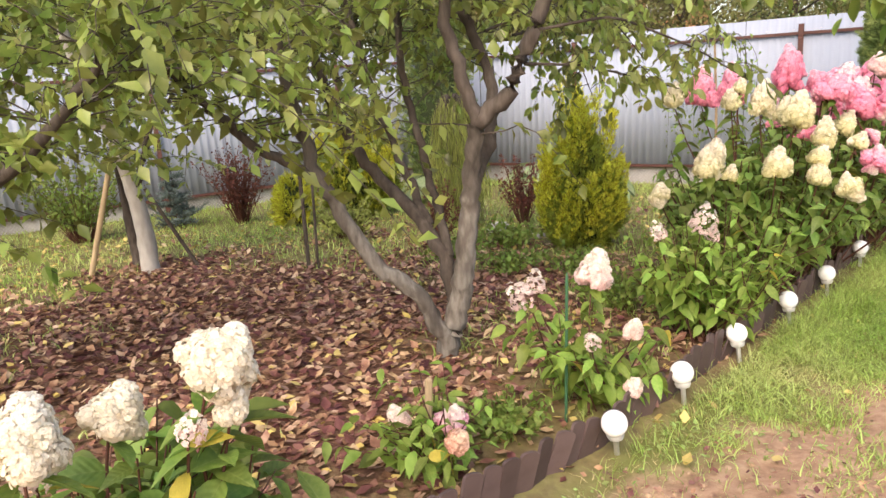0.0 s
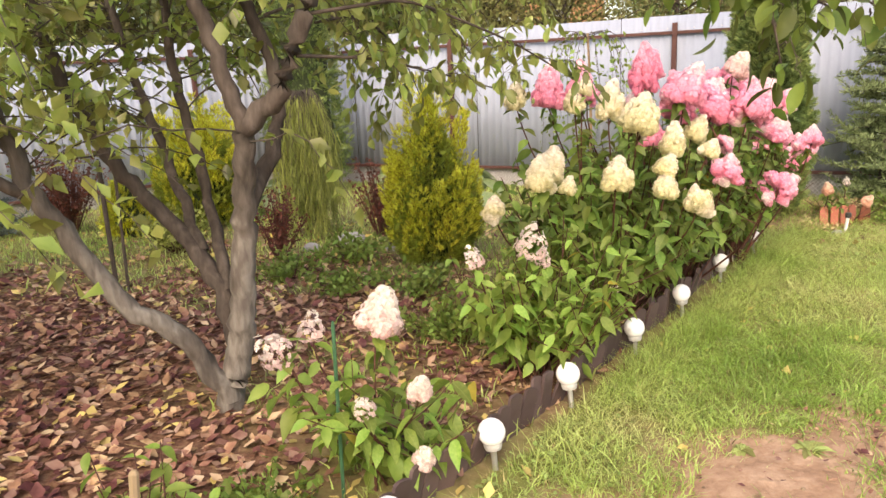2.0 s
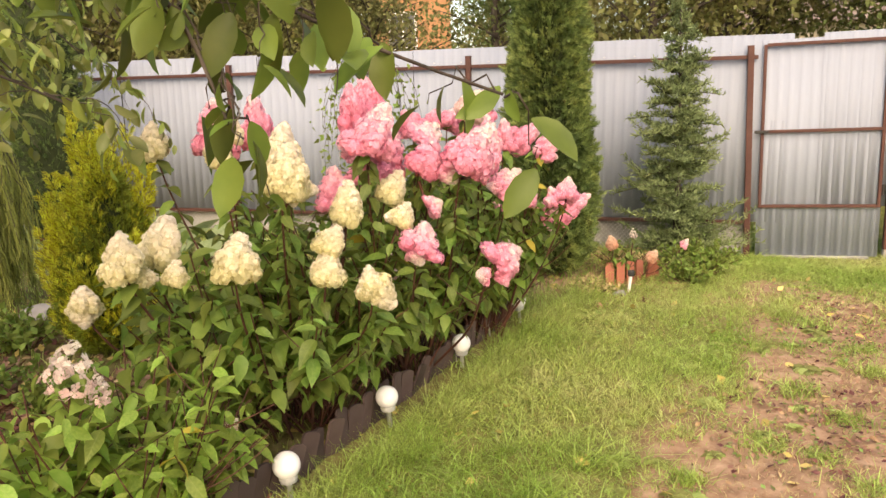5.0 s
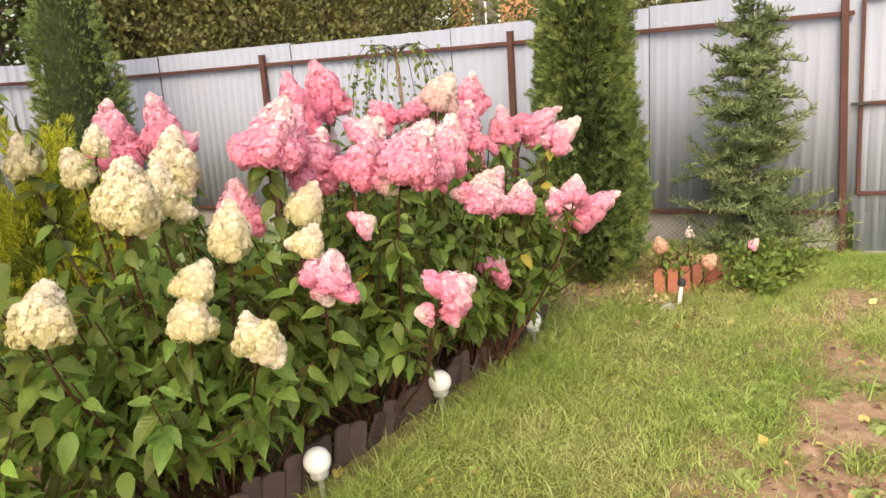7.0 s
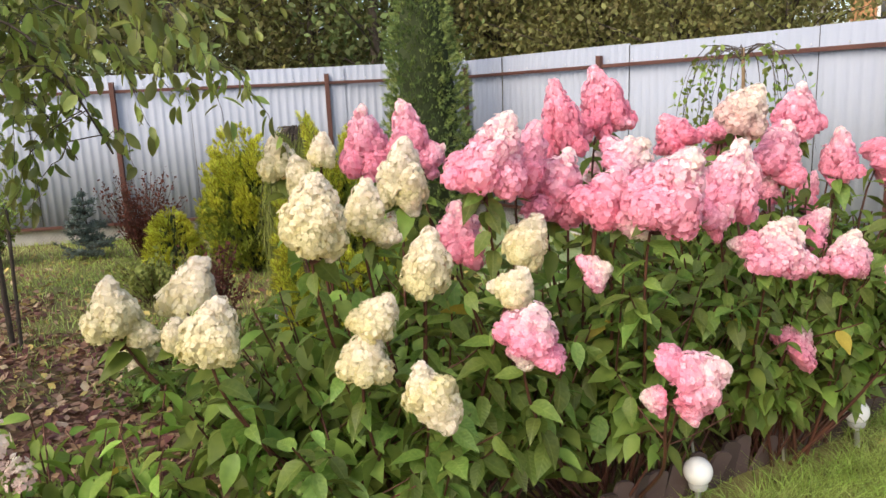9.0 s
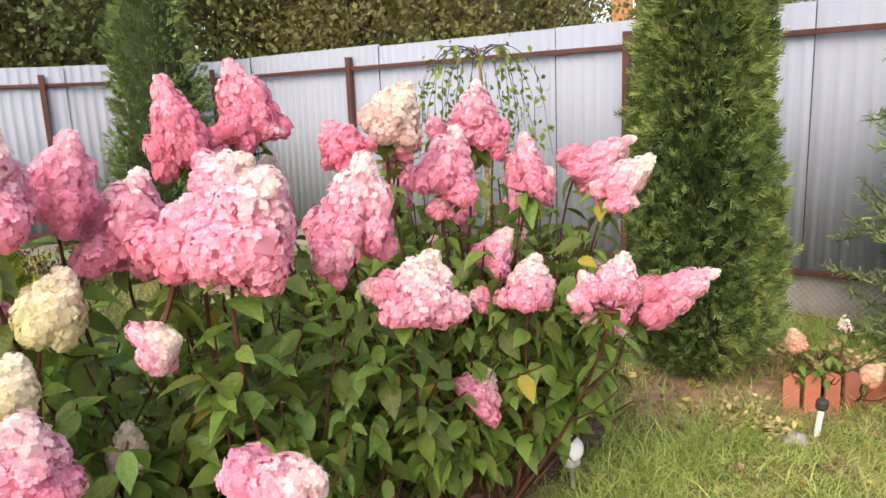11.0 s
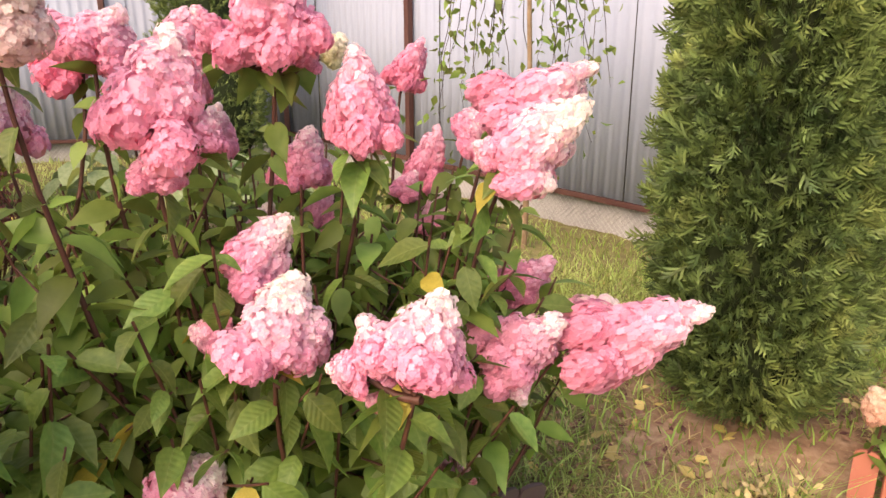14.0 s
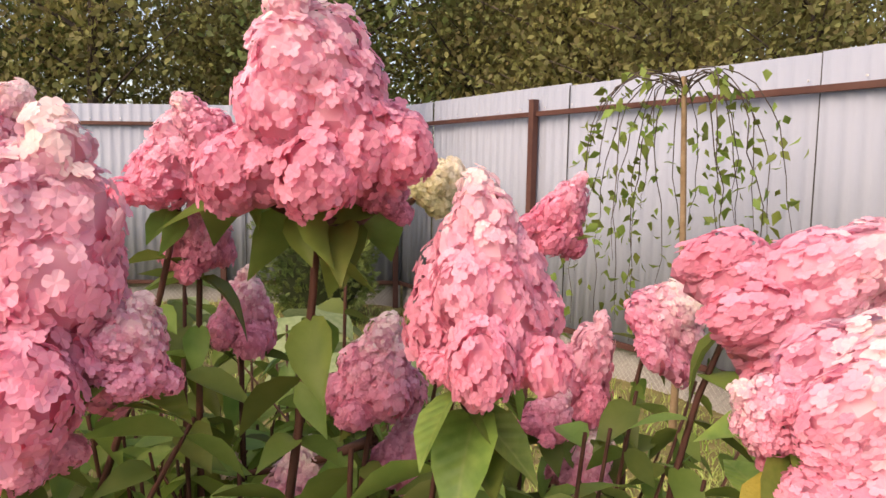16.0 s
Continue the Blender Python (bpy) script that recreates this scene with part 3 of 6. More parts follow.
fallen("soil_debris", 32000, M["litter"], "dry leaf fragments and straw scattered on bare soil", soil_sampler, 0.028)


def corner_sampler(n):
    th, d = rng.uniform(0, 2 * np.pi, n), 0.25 + 0.75 * np.sqrt(rng.uniform(size=n))
    return 4.8 + d * np.cos(th), 7.25 + d * np.sin(th)


def corner_straw(n):
    x, y = corner_sampler(n)
    return np.stack([x, y], 1), np.full(n, 1.0)


fallen("thuja_debris", 1500, M["litter"], "brown leaf fragments on the soil round the thuja", corner_sampler, 0.03)
grass_patch("thuja_straw", 2200, corner_straw, 0.06, 0.005, M["dry"], "dry cut straw lying round the thuja", 2.4)
grass_patch("thuja_grass", 1800, corner_straw, 0.07, 0.005, M["grass"], "sparse grass blades round the thuja", 1.2)


def clover_sampler(n):
    x, y = rng.uniform(0, 7.5, n), rng.uniform(2, 8, n)
    g, b, _ = cover(x, y)
    _, d = bed_coords(x, y)
    keep = (d < 0) & (rng.uniform(size=n) < np.clip(g + 0.35 * b, 0, 1) * np.clip(0.2 + np.sin(2.9 * x + 1.3) * np.sin(3.3 * y + 0.6), 0, 1))
    return x[keep], y[keep]


fallen("clover", 42000, M["clover"], "small clover and weed leaves in the lawn", clover_sampler, 0.024)


def soil_clods(n):
    x, y = soil_sampler(n)
    at = np.stack([x, y, ground_z(x, y) + 0.002], 1)
    k = len(x)
    cube = np.array([(a, b, c) for c in (-0.4, 0.5) for a, b in ((-1, -0.8), (0.8, -1), (1, 0.9), (-0.7, 1))]) * np.array([1, 1, 1.0])
    cube[4:, :2] *= 0.6
    faces = np.array([[4, 5, 6, 7], [0, 1, 5, 4], [1, 2, 6, 5], [2, 3, 7, 6], [3, 0, 4, 7]])
    th = rng.uniform(0, 6.28, k)
    turns = bases(np.stack([np.cos(th), np.sin(th), rng.normal(0, 0.3, k)], 1), np.tile((0, 0, 1.0), (k, 1)))
    v, f = scatter(cube, faces, at, turns, rng.uniform(0.003, 0.013, k))
    return tagged(link_mesh("soil_clods", v, f, M["clod"]), "small clods and pebbles on bare soil", "soil", kind="stuff")


soil_clods(14000)

# ---- fence, gate, plinth ----
FENCE_Q = np.array((4.66, 9.57))
FENCE_DIR = np.array((-0.844, 0.536))
CORNER = (0.2, 12.4)


def corrugated(width, z0, z1, period=0.105, depth=0.008):
    """A ribbed sheet along x with its front to -y, 3 mm thick."""
    xs, ys = [], []
    x = 0.0
    while x < width - 1e-6:
        for u, d in ((0.0, 0), (0.3, 0), (0.42, 1), (0.68, 1), (0.8, 0)):
            if x + u * period <= width:
                xs.append(x + u * period), ys.append(-d * depth)
        x += period
    xs.append(width), ys.append(0)
    n = len(xs)
    v = [(a, b, z) for z in (z0, z1) for a, b in zip(xs, ys)] + [(a, b + 0.003, z) for z in (z0, z1) for a, b in zip(xs, ys)]
    f = []
    for i in range(n - 1):
        f += [(i, i + 1, n + i + 1, n + i), (2 * n + i + 1, 2 * n + i, 3 * n + i, 3 * n + i + 1), (n + i, n + i + 1, 3 * n + i + 1, 3 * n + i), (i + 1, i, 2 * n + i, 2 * n + i + 1)]
    return np.array(v), np.array(f)


def fence_run(name, start, end, z_start, z_end, posts, label):
    """Posts, two rails, ribbed panels and a low concrete plinth from start to end; the garden side is to local -y."""
    length = math.hypot(end[0] - start[0], end[1] - start[1])
    root = thing(name, (start[0], start[1], 0), label, "fence", kind="structure")
    root.rotation_euler = (0, -math.atan2(z_end - z_start, length), math.atan2(end[1] - start[1], end[0] - start[0]))
    z = z_start
    bm = bmesh.new()
    box(bm, (0.06, 0.06, z - 0.1 + 0.05), (0, 0, (z - 0.1 - 0.05) / 2), 0.006)
    box(bm, (0.066, 0.066, 0.006), (0, 0, z - 0.098), 0.002)
    post = None
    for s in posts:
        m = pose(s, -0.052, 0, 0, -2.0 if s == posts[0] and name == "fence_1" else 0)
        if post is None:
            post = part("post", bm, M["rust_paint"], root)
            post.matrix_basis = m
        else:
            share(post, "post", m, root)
    for h, dep in ((z - 0.21, 0.04), (0.4, 0.04)):
        bm = bmesh.new()
        box(bm, (length, 0.03, dep), (length / 2, -0.036, h), 0.004)
        part("rail", bm, M["rust_paint"], root)
    v, f = corrugated(2.0, 0.39, z)
    panel = None
    shift = (length - 3.67) % 2.0 - 2.0
    for i in range(int(math.ceil((length - shift) / 2.0))):
        m = Matrix.Translation((2.0 * i + shift + 0.002, 0.006 * (i % 2), rng.uniform(-0.012, 0.012))) @ pose(0, 0, 0, rng.uniform(-0.5, 0.5))
        if panel is None:
            panel = link_mesh("panel", v, f, M["sheet"], root)
            panel.matrix_basis = m
        else:
            share(panel, "panel", m, root)
    seam = None
    for i in range(1, int((length - shift) / 2.0) + 1):
        m = Matrix.Translation((2.0 * i + shift, -0.002, 0))
        if seam is None:
            bm = bmesh.new()
            box(bm, (0.007, 0.006, z - 0.42), (0, 0, (z + 0.4) / 2), 0.001)
            seam = part("lap_joint", bm, M["black"], root, "dark open lap joint between sheets")
            seam.matrix_basis = m
        else:
            share(seam, "lap_joint", m, root)
    bm = bmesh.new()
    box(bm, (length, 0.05, 0.6), (length / 2, 0.06, 0.08), 0.01)
    part("plinth", bm, M["concrete"], root, "grey weathered concrete plinth")
    mesh_lines = []
    for i in range(int(length / 0.05)):
        for lean in (0.38, -0.38):
            x0 = 0.05 * i
            mesh_lines.append(tube(np.array([(min(max(x0, 0), length), 0.026, 0.0), (min(max(x0 + lean, 0), length), 0.026, 0.38)]), 0.0018, 0.0018, 3))
    link_mesh("wire_mesh", *merge(mesh_lines), M["steel"], root, "chain-link wire mesh over the plinth")["kind"] = "stuff"
    # a lap screw at each rail and rib
    bm = bmesh.new()
    for i in range(int(length / 0.315)):
        box(bm, (0.012, 0.006, 0.012), (0.15 + 0.315 * i, -0.022, z - 0.16), 0.002)
    part("screw_row", bm, M["steel"], root)["kind"] = "stuff"
    return root


gate_post = FENCE_Q - 3.01 * FENCE_DIR
back_len = math.hypot(gate_post[0] - CORNER[0], gate_post[1] - CORNER[1])
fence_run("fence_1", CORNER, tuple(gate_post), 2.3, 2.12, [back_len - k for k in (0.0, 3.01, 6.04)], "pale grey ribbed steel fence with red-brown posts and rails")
far_left = (CORNER[0] - 0.89 * 15.4, CORNER[1] - 0.456 * 15.4)
fence_run("fence_2", far_left, CORNER, 2.3, 2.3, [15.4 - k for k in (0.05, 1.9, 4.6, 7.4, 10.4, 13.4)], "pale grey ribbed steel fence along the back of the garden")
beyond = tuple(gate_post - (1.31 + 9.0) * FENCE_DIR)
after_gate = tuple(gate_post - 1.31 * FENCE_DIR)
fence_run("fence_3", after_gate, beyond, 2.12, 2.1, [0.0, 3.0, 6.0, 8.9], "pale grey ribbed steel fence beyond the gate")


def build_gate():
    root = thing("gate", (gate_post[0], gate_post[1], 0), "closed garden gate of ribbed steel sheet in a brown steel frame", "gate")
    root.rotation_euler = (0, 0, math.atan2(-FENCE_DIR[1], -FENCE_DIR[0]))
    v, f = corrugated(1.16, -0.14, 2.07)
    o = link_mesh("sheet", v, f, M["sheet"], root)
    o.location = (0.09, 0, 0)
    bm = bmesh.new()
    for x in (0.11, 1.22):
        box(bm, (0.03, 0.03, 1.65), (x, -0.036, 1.2), 0.004)
    for z in (0.39, 1.16, 2.02):
        box(bm, (1.08, 0.03, 0.032), (0.665, -0.0355, z), 0.004)
    part("frame", bm, M["rust_paint"], root)
    bm = bmesh.new()
    box(bm, (0.14, 0.02, 0.03), (0.1, -0.065, 1.16), 0.005)
    box(bm, (0.025, 0.05, 0.02), (0.15, -0.08, 1.16), 0.005)
    part("latch", bm, M["black"], root, "black sliding latch")
    bm = bmesh.new()
    lathe(bm, ((0.014, 0), (0.014, 0.1), (0.01, 0.11)), (1.25, -0.045, 0.5), 10)
    part("hinge", bm, M["black"], root)
    bm = bmesh.new()
    lathe(bm, ((0.014, 0), (0.014, 0.1), (0.01, 0.11)), (1.25, -0.045, 1.75), 10)
    part("hinge", bm, M["black"], root)
    bm = bmesh.new()
    box(bm, (1.0, 0.07, 0.05), (0.67, -0.02, -0.16), 0.012)
    sill = part("threshold", bm, M["concrete"], root)
    return root


build_gate()

# ---- edging and globe lights ----
def edging_slat(width, height, thick):
    """A flat picket with a rounded top, standing at the origin."""
    prof = [(-width / 2, -0.05), (width / 2, -0.05), (width / 2, height * 0.9)]
    prof += [(width / 2 * math.cos(a), height * 0.9 + height * 0.1 * math.sin(a)) for a in (0.5, 1.05, 1.57, 2.09, 2.64)] + [(-width / 2, height * 0.9)]
    bm = bmesh.new()
    front = [bm.verts.new((x, -thick / 2, z)) for x, z in prof]
    face = bm.faces.new(front)
    out = bmesh.ops.extrude_face_region(bm, geom=[face])
    bmesh.ops.translate(bm, verts=[e for e in out["geom"] if isinstance(e, bmesh.types.BMVert)], vec=(0, thick, 0))
    bmesh.ops.recalc_face_normals(bm, faces=bm.faces)
    return bm


GLOBES = [(0.66, 2.84), (1.09, 3.27), (1.55, 3.74), (2.09, 4.30), (2.62, 4.86), (3.20, 5.48), (3.88, 6.22)]
line = smooth_line([(-0.75, 1.75, 0), (0.05, 2.42, 0), *[(x - 0.06, y + 0.06, 0) for x, y in GLOBES], (4.05, 6.6, 0)], 71)
edging = thing("edging", (0, 0, 0), "low dark brown plastic picket edging between lawn and bed", "edging", kind="structure")
slat = None
for i in range(len(line) - 1):
    p, q = line[i], line[i + 1]
    yaw = math.degrees(math.atan2(q[1] - p[1], q[0] - p[0]))
    m = pose(p[0], p[1], gz(p[0], p[1]) + rng.uniform(-0.02, 0.012), rng.normal(5, 5), rng.normal(14, 5), yaw + rng.normal(0, 8))
    if slat is None:
        slat = part("slat", edging_slat(0.089, 0.185, 0.014), M["edging"], edging)
        slat.matrix_basis = m
    else:
        share(slat, "slat", m, edging)


def build_globe():
    root = thing("globe_light", (0, 0, 0), "white globe solar light on a short steel stake beside the edging", "garden light", "globe lights along the edging")
    bm = bmesh.new()
    bmesh.ops.create_uvsphere(bm, u_segments=28, v_segments=18, radius=0.056, matrix=Matrix.Translation((0, 0, 0.16)))
    part("globe", bm, M["globe"], root, "white opal plastic globe", True)
    bm = bmesh.new()
    lathe(bm, ((0.02, 0.085), (0.033, 0.09), (0.038, 0.104), (0.037, 0.122), (0.028, 0.126)), (0, 0, 0), 20)
    part("collar", bm, M["grey_plastic"], root, "grey plastic collar")
    bm = bmesh.new()
    lathe(bm, ((0.011, -0.06), (0.012, 0.0), (0.012, 0.088)), (0, 0, 0), 14)
    part("stake", bm, M["steel"], root, "steel stake")
    return root


first = build_globe()
for i, (x, y) in enumerate(GLOBES):
    m = pose(x, y, gz(x, y) + 0.0, rng.normal(0, 4), rng.normal(0, 4), rng.uniform(0, 360))
    if i == 0:
        first.matrix_basis = m
    else:
        copy_thing(first, m)

# ---- hydrangeas ----
def panicle(seed, florets=700, size=0.05, lobed=1.0, round_petals=False):
    """A conical flower head one high and one wide, standing on the origin: overlapping round clusters, each set with florets of four cupped petals."""
    r = np.random.default_rng(seed)
    balls = []
    for z, ring, n, rad in ((0.2, 0.27, 6, 0.23), (0.42, 0.21, 5, 0.22), (0.62, 0.13, 4, 0.19), (0.8, 0.06, 3, 0.14), (0.92, 0.02, 1, 0.09)):
        off = r.uniform(0, 6.28)
        for k in range(n):
            a = off + 2 * np.pi * k / n + r.normal(0, 0.2)
            balls.append((ring * lobed * r.uniform(0.75, 1.25) * math.cos(a), ring * lobed * r.uniform(0.75, 1.25) * math.sin(a), z + r.normal(0, 0.035), rad * r.uniform(0.85, 1.12)))
    if lobed > 1:
        for _ in range(int(r.integers(2, 5))):
            a, z, rad = r.uniform(0, 6.28), r.uniform(0.0, 0.3), r.uniform(0.15, 0.22)
            for u in (0.34, 0.5):
                balls.append((u * math.cos(a), u * math.sin(a), z - 0.2 * (u - 0.34), rad * (1.15 - 0.6 * (u - 0.34))))
    balls = np.array(balls)
    w = balls[:, 3] ** 2
    which = r.choice(len(balls), florets * 3, p=w / w.sum())
    out = unit(r.normal(size=(florets * 3, 3)))
    c = balls[which, :3] + out * balls[which, 3:4] * r.uniform(0.9, 1.1, (florets * 3, 1))
    gap = np.linalg.norm(c[:, None] - balls[None, :, :3], axis=2) / balls[None, :, 3]
    keep = (gap.min(1) > 0.9) & (c[:, 2] > -0.03)
    c, out = c[keep][:florets], out[keep][:florets]
    n = len(c)
    out = unit(out + np.array((0, 0, 0.2)) + r.normal(0, 0.22, (n, 3)))
    if round_petals:
        petal = np.array([(0, 0, 0), (-0.48, 0.42, 0.13), (-0.4, 0.86, 0.1), (0, 1.0, 0.02), (0.4, 0.86, 0.1), (0.48, 0.42, 0.13)])
        quads = ((0, 1, 2, 3), (0, 3, 4, 5))
    else:
        petal = np.array([(0, 0, 0), (-0.5, 0.62, 0.13), (0, 1.0, 0.06), (0.5, 0.62, 0.13)])
        quads = ((0, 1, 2, 3),)
    v, f = [petal[:1]], []
    for q in range(4):
        a = q * math.pi / 2
        rot = np.array([[math.cos(a), -math.sin(a), 0], [math.sin(a), math.cos(a), 0], [0, 0, 1]])
        v.append(petal[1:] @ rot.T)
        o = (len(petal) - 1) * q
        f += [[0 if k == 0 else o + k for k in quad] for quad in quads]
    v, f = np.concatenate(v), np.array(f)
    y = unit(np.cross(out, r.normal(size=(n, 3))))
    turns = np.stack([np.cross(y, out), y, out], -1)
    pieces = [scatter(v, f, c, turns, size * r.uniform(0.75, 1.25, n))]
    ball_v, ball_f = [], []
    for i in range(5):
        p = math.pi * i / 4
        ball_v += [(math.sin(p) * math.cos(j * 1.0472) + 1e-3 * math.cos(j), math.sin(p) * math.sin(j * 1.0472) + 1e-3 * math.sin(j), math.cos(p)) for j in range(6)]
    for i in range(4):
        ball_f += [(6 * i + j, 6 * i + (j + 1) % 6, 6 * i + 6 + (j + 1) % 6, 6 * i + 6 + j) for j in range(6)]
    if florets > 100:
        pieces.append(scatter(np.array(ball_v), np.array(ball_f), balls[:, :3], np.repeat(np.eye(3)[None], len(balls), 0), balls[:, 3] * 0.87))
    return merge(pieces)


HEADS = {}
for kind_name in ("pink", "deep", "blush", "cream", "white", "peach", "ivory"):
    for s in range(3):
        big = kind_name in ("pink", "deep", "blush")
        for fine in (True, False):
            if fine:
                v, f = panicle(11 * s + len(kind_name), 1500, 0.045, 1.1 if big else 0.95, True)
            else:
                v, f = panicle(11 * s + len(kind_name), 840, 0.056, 1.1 if big else 0.97)
            me = bpy.data.meshes.new("flower_head")
            me.from_pydata(v.tolist(), [], f.tolist())
            me.materials.append(M[kind_name])
            HEADS[kind_name, s, fine] = me
for s in range(2):
    v, f = panicle(70 + s, 70, 0.1)
    me = bpy.data.meshes.new("flower_head")
    me.from_pydata(v.tolist(), [], f.tolist())
    me.materials.append(M["white"])
    HEADS["lacy", s, False] = me
LEAF_MESHES = []
for v, f in BIG_LEAVES:
    me = bpy.data.meshes.new("leaf")
    me.from_pydata(v.tolist(), [], f.tolist())
    me.polygons.foreach_set("use_smooth", np.ones(len(me.polygons), dtype=bool))
    me.materials.append(M["leaf"])
    LEAF_MESHES.append(me)
PALE_MESHES = []
for w, fo, c in ((0.42, 0.1, 0.12), (0.48, 0.05, 0.3), (0.4, 0.14, 0.02), (0.45, 0.1, 0.45)):
    v, f = leaf_shape(w, fo, c, *OVATE)
    me = bpy.data.meshes.new("leaf")
    me.from_pydata(v.tolist(), [], f.tolist())
    me.polygons.foreach_set("use_smooth", np.ones(len(me.polygons), dtype=bool))
    me.materials.append(M["leaf_pale_single"])
    PALE_MESHES.append(me)
YELLOW_LEAF = LEAF_MESHES[1].copy()
YELLOW_LEAF.materials.clear()
YELLOW_LEAF.materials.append(M["leaf_yellow"])


def hydrangea(base, heads, label, extra=14, spread=0.6, top=1.1, single=250, leaf=0.11, pale=0.0, stem_r=0.005, low=0.12, toward=(0, 0), seed=1, side_shoots=2, near_path=False, fullness=0.55, trim=True):
    """A shrub of stems fanning from its base. heads: (x, y, z, length, kind) of each flower head's middle, or with width, bearing and lean of its axis before the kind; extra leafy stems fill it."""
    r = np.random.default_rng(seed)
    bx, by = base
    bz = gz(bx, by)
    root = thing("hydrangea", (bx, by, bz), label, "hydrangea", "hydrangeas in the bed")
    org = np.array((bx, by, bz))
    lines = []
    bases_of, blooms = [], []
    for entry in heads:
        x, y, z, h = entry[:4]
        kd = entry[-1]
        c = np.array((x, y, z)) - org
        if len(entry) == 8:
            wide, az, lean = entry[4], radians(entry[5]), radians(entry[6])
            axis = np.array((math.cos(az) * math.sin(lean), math.sin(az) * math.sin(lean), math.cos(lean)))
        else:
            outw = np.array((c[0], c[1], 0)) * (0.5 + 1.4 * max(0.0, 1.05 - z))
            axis = unit(outw + np.array((r.normal(0, 0.16), r.normal(0, 0.16), 0.75)))
            wide = h * r.uniform(0.86, 1.0)
        if h > 0.12 and not near_path:
            h, wide = h * 1.06, max(wide * 1.08, 0.62 * h)
        low_end = c - axis * h * 0.48
        wide = max(wide, 0.62 * h)
        blooms.append((c, 0.47 * max(h, wide)))
        main = [b for b in bases_of if np.linalg.norm(b - c) < 0.3]
        if len(entry) == 8 and h < 0.115 and main:
            # a lobe of a larger head, on a stalk of its own
            near = min(main, key=lambda b: np.linalg.norm(b - low_end))
            stalk = near + np.array((0, 0, -0.05))
            lines.append((smooth_line([stalk, (stalk + low_end) / 2 + (0, 0, -0.02), low_end], 6), True))
        else:
            bases_of.append(low_end)
            start = np.array((r.normal(0, 0.07), r.normal(0, 0.07), 0.0)) + 0.15 * np.array((c[0], c[1], 0))
            mid = start * 0.5 + low_end * 0.5 + np.array((c[0] * 0.12, c[1] * 0.12, -0.02 * h))
            lines.append((smooth_line([start, mid, low_end - unit(axis + np.array((0, 0, 0.6))) * 0.08, low_end], 12), True))
        x_ax = unit(np.cross(axis, r.normal(size=3)))
        turn = np.stack([x_ax, np.cross(axis, x_ax), axis], -1)
        o = new("flower_head", HEADS[kd, int(r.integers(0, 2 if kd == "lacy" else 3)), (near_path or h > 0.22) and kd != "lacy"])
        o.parent = root
        o.matrix_basis = as_matrix(turn * np.array([wide, wide, h]), low_end - axis * 0.04 * h, 1.0)
    for _ in range(extra):
        a, d = r.uniform(0, 2 * np.pi), spread * math.sqrt(r.uniform(0.05, 1))
        e = np.array((d * math.cos(a) + toward[0], d * math.sin(a) + toward[1], top * (1 - (1 - fullness) * r.uniform() ** 0.8) * (1 - 0.2 * d / spread)))
        if trim and float((e[:2] + org[:2] - BED) @ ACROSS) < -0.22:
            continue
        start = np.array((r.normal(0, 0.12 * spread), r.normal(0, 0.12 * spread), 0.0)) + 0.25 * np.array((e[0], e[1], 0))
        if trim:
            start[:2] += ACROSS * max(0.0, 0.14 - float((start[:2] + org[:2] - BED) @ ACROSS))
        lines.append((smooth_line([start, start * 0.5 + e * 0.5 + np.array((e[0] * 0.1, e[1] * 0.1, 0.04)), e], 12), False))
    shoots = []
    for ln_, has in lines:
        for _ in range(side_shoots):
            if len(ln_) < 12:
                continue
            i = int(r.integers(4, 9))
            d = unit(np.array((r.normal(), r.normal(), 0.5)))
            shoots.append((smooth_line([ln_[i], ln_[i] + d * 0.1, ln_[i] + d * r.uniform(0.15, 0.28) + (0, 0, 0.05)], 6), False))
    tubes = [tube(ln_, stem_r * (1.5 if has else 0.9), stem_r * (0.7 if has else 0.5), 5) for ln_, has in lines] + [tube(ln_, stem_r * 0.6, stem_r * 0.4, 4) for ln_, _ in shoots]
    half = len(lines)
    for j in range(half):
        link_mesh("stem", *tubes[j], M["stem"], root)
    if shoots:
        link_mesh("side_growth", *merge(tubes[half:]), M["stem"], root)["kind"] = "stuff"
    pos, axs, sizes = [], [], []
    for ln_, has in lines + shoots:
        seg = np.linalg.norm(np.diff(ln_, axis=0), axis=1).sum()
        n = max(3, int(seg / 0.066))
        phase = r.uniform(0, 3)
        for k in range(n):
            u = (k + 0.7) / n
            p = np.array([np.interp(u * (len(ln_) - 1), np.arange(len(ln_)), ln_[:, j]) for j in range(3)])
            w_ = p + org
            over = -(float((w_[:2] - BED) @ ACROSS) - 0.02)
            if any(np.sum((p - q) ** 2) < m_ * m_ for q, m_ in blooms) or over > 0.4:
                continue
            if p[2] < low * r.uniform(0.6, 1.6) or (trim and over > 0 and p[2] < 0.25 + 1.2 * over):
                continue
            tang = unit(ln_[min(len(ln_) - 1, int(u * (len(ln_) - 1)) + 1)] - ln_[max(0, int(u * (len(ln_) - 1)) - 1)])
            for sgn in (0, math.pi):
                if r.uniform() < 0.12:
                    continue
                a = phase + k * math.pi / 2 + sgn + r.normal(0, 0.3)
                outv = np.array((math.cos(a), math.sin(a), 0.0))
                axs.append(unit(outv + tang * r.uniform(0.05, 0.5) + (0, 0, r.uniform(-1.35, 0.1))))
                pos.append(p), sizes.append(leaf * r.uniform(0.65, 1.25) * (1.1 - 0.25 * u))
    pos, axs, sizes = np.array(pos), np.array(axs), np.array(sizes)
    up = unit(np.stack([r.normal(0, 0.42, len(pos)), r.normal(0, 0.42, len(pos)), np.ones(len(pos))], 1))
    turns = bases(axs, up)
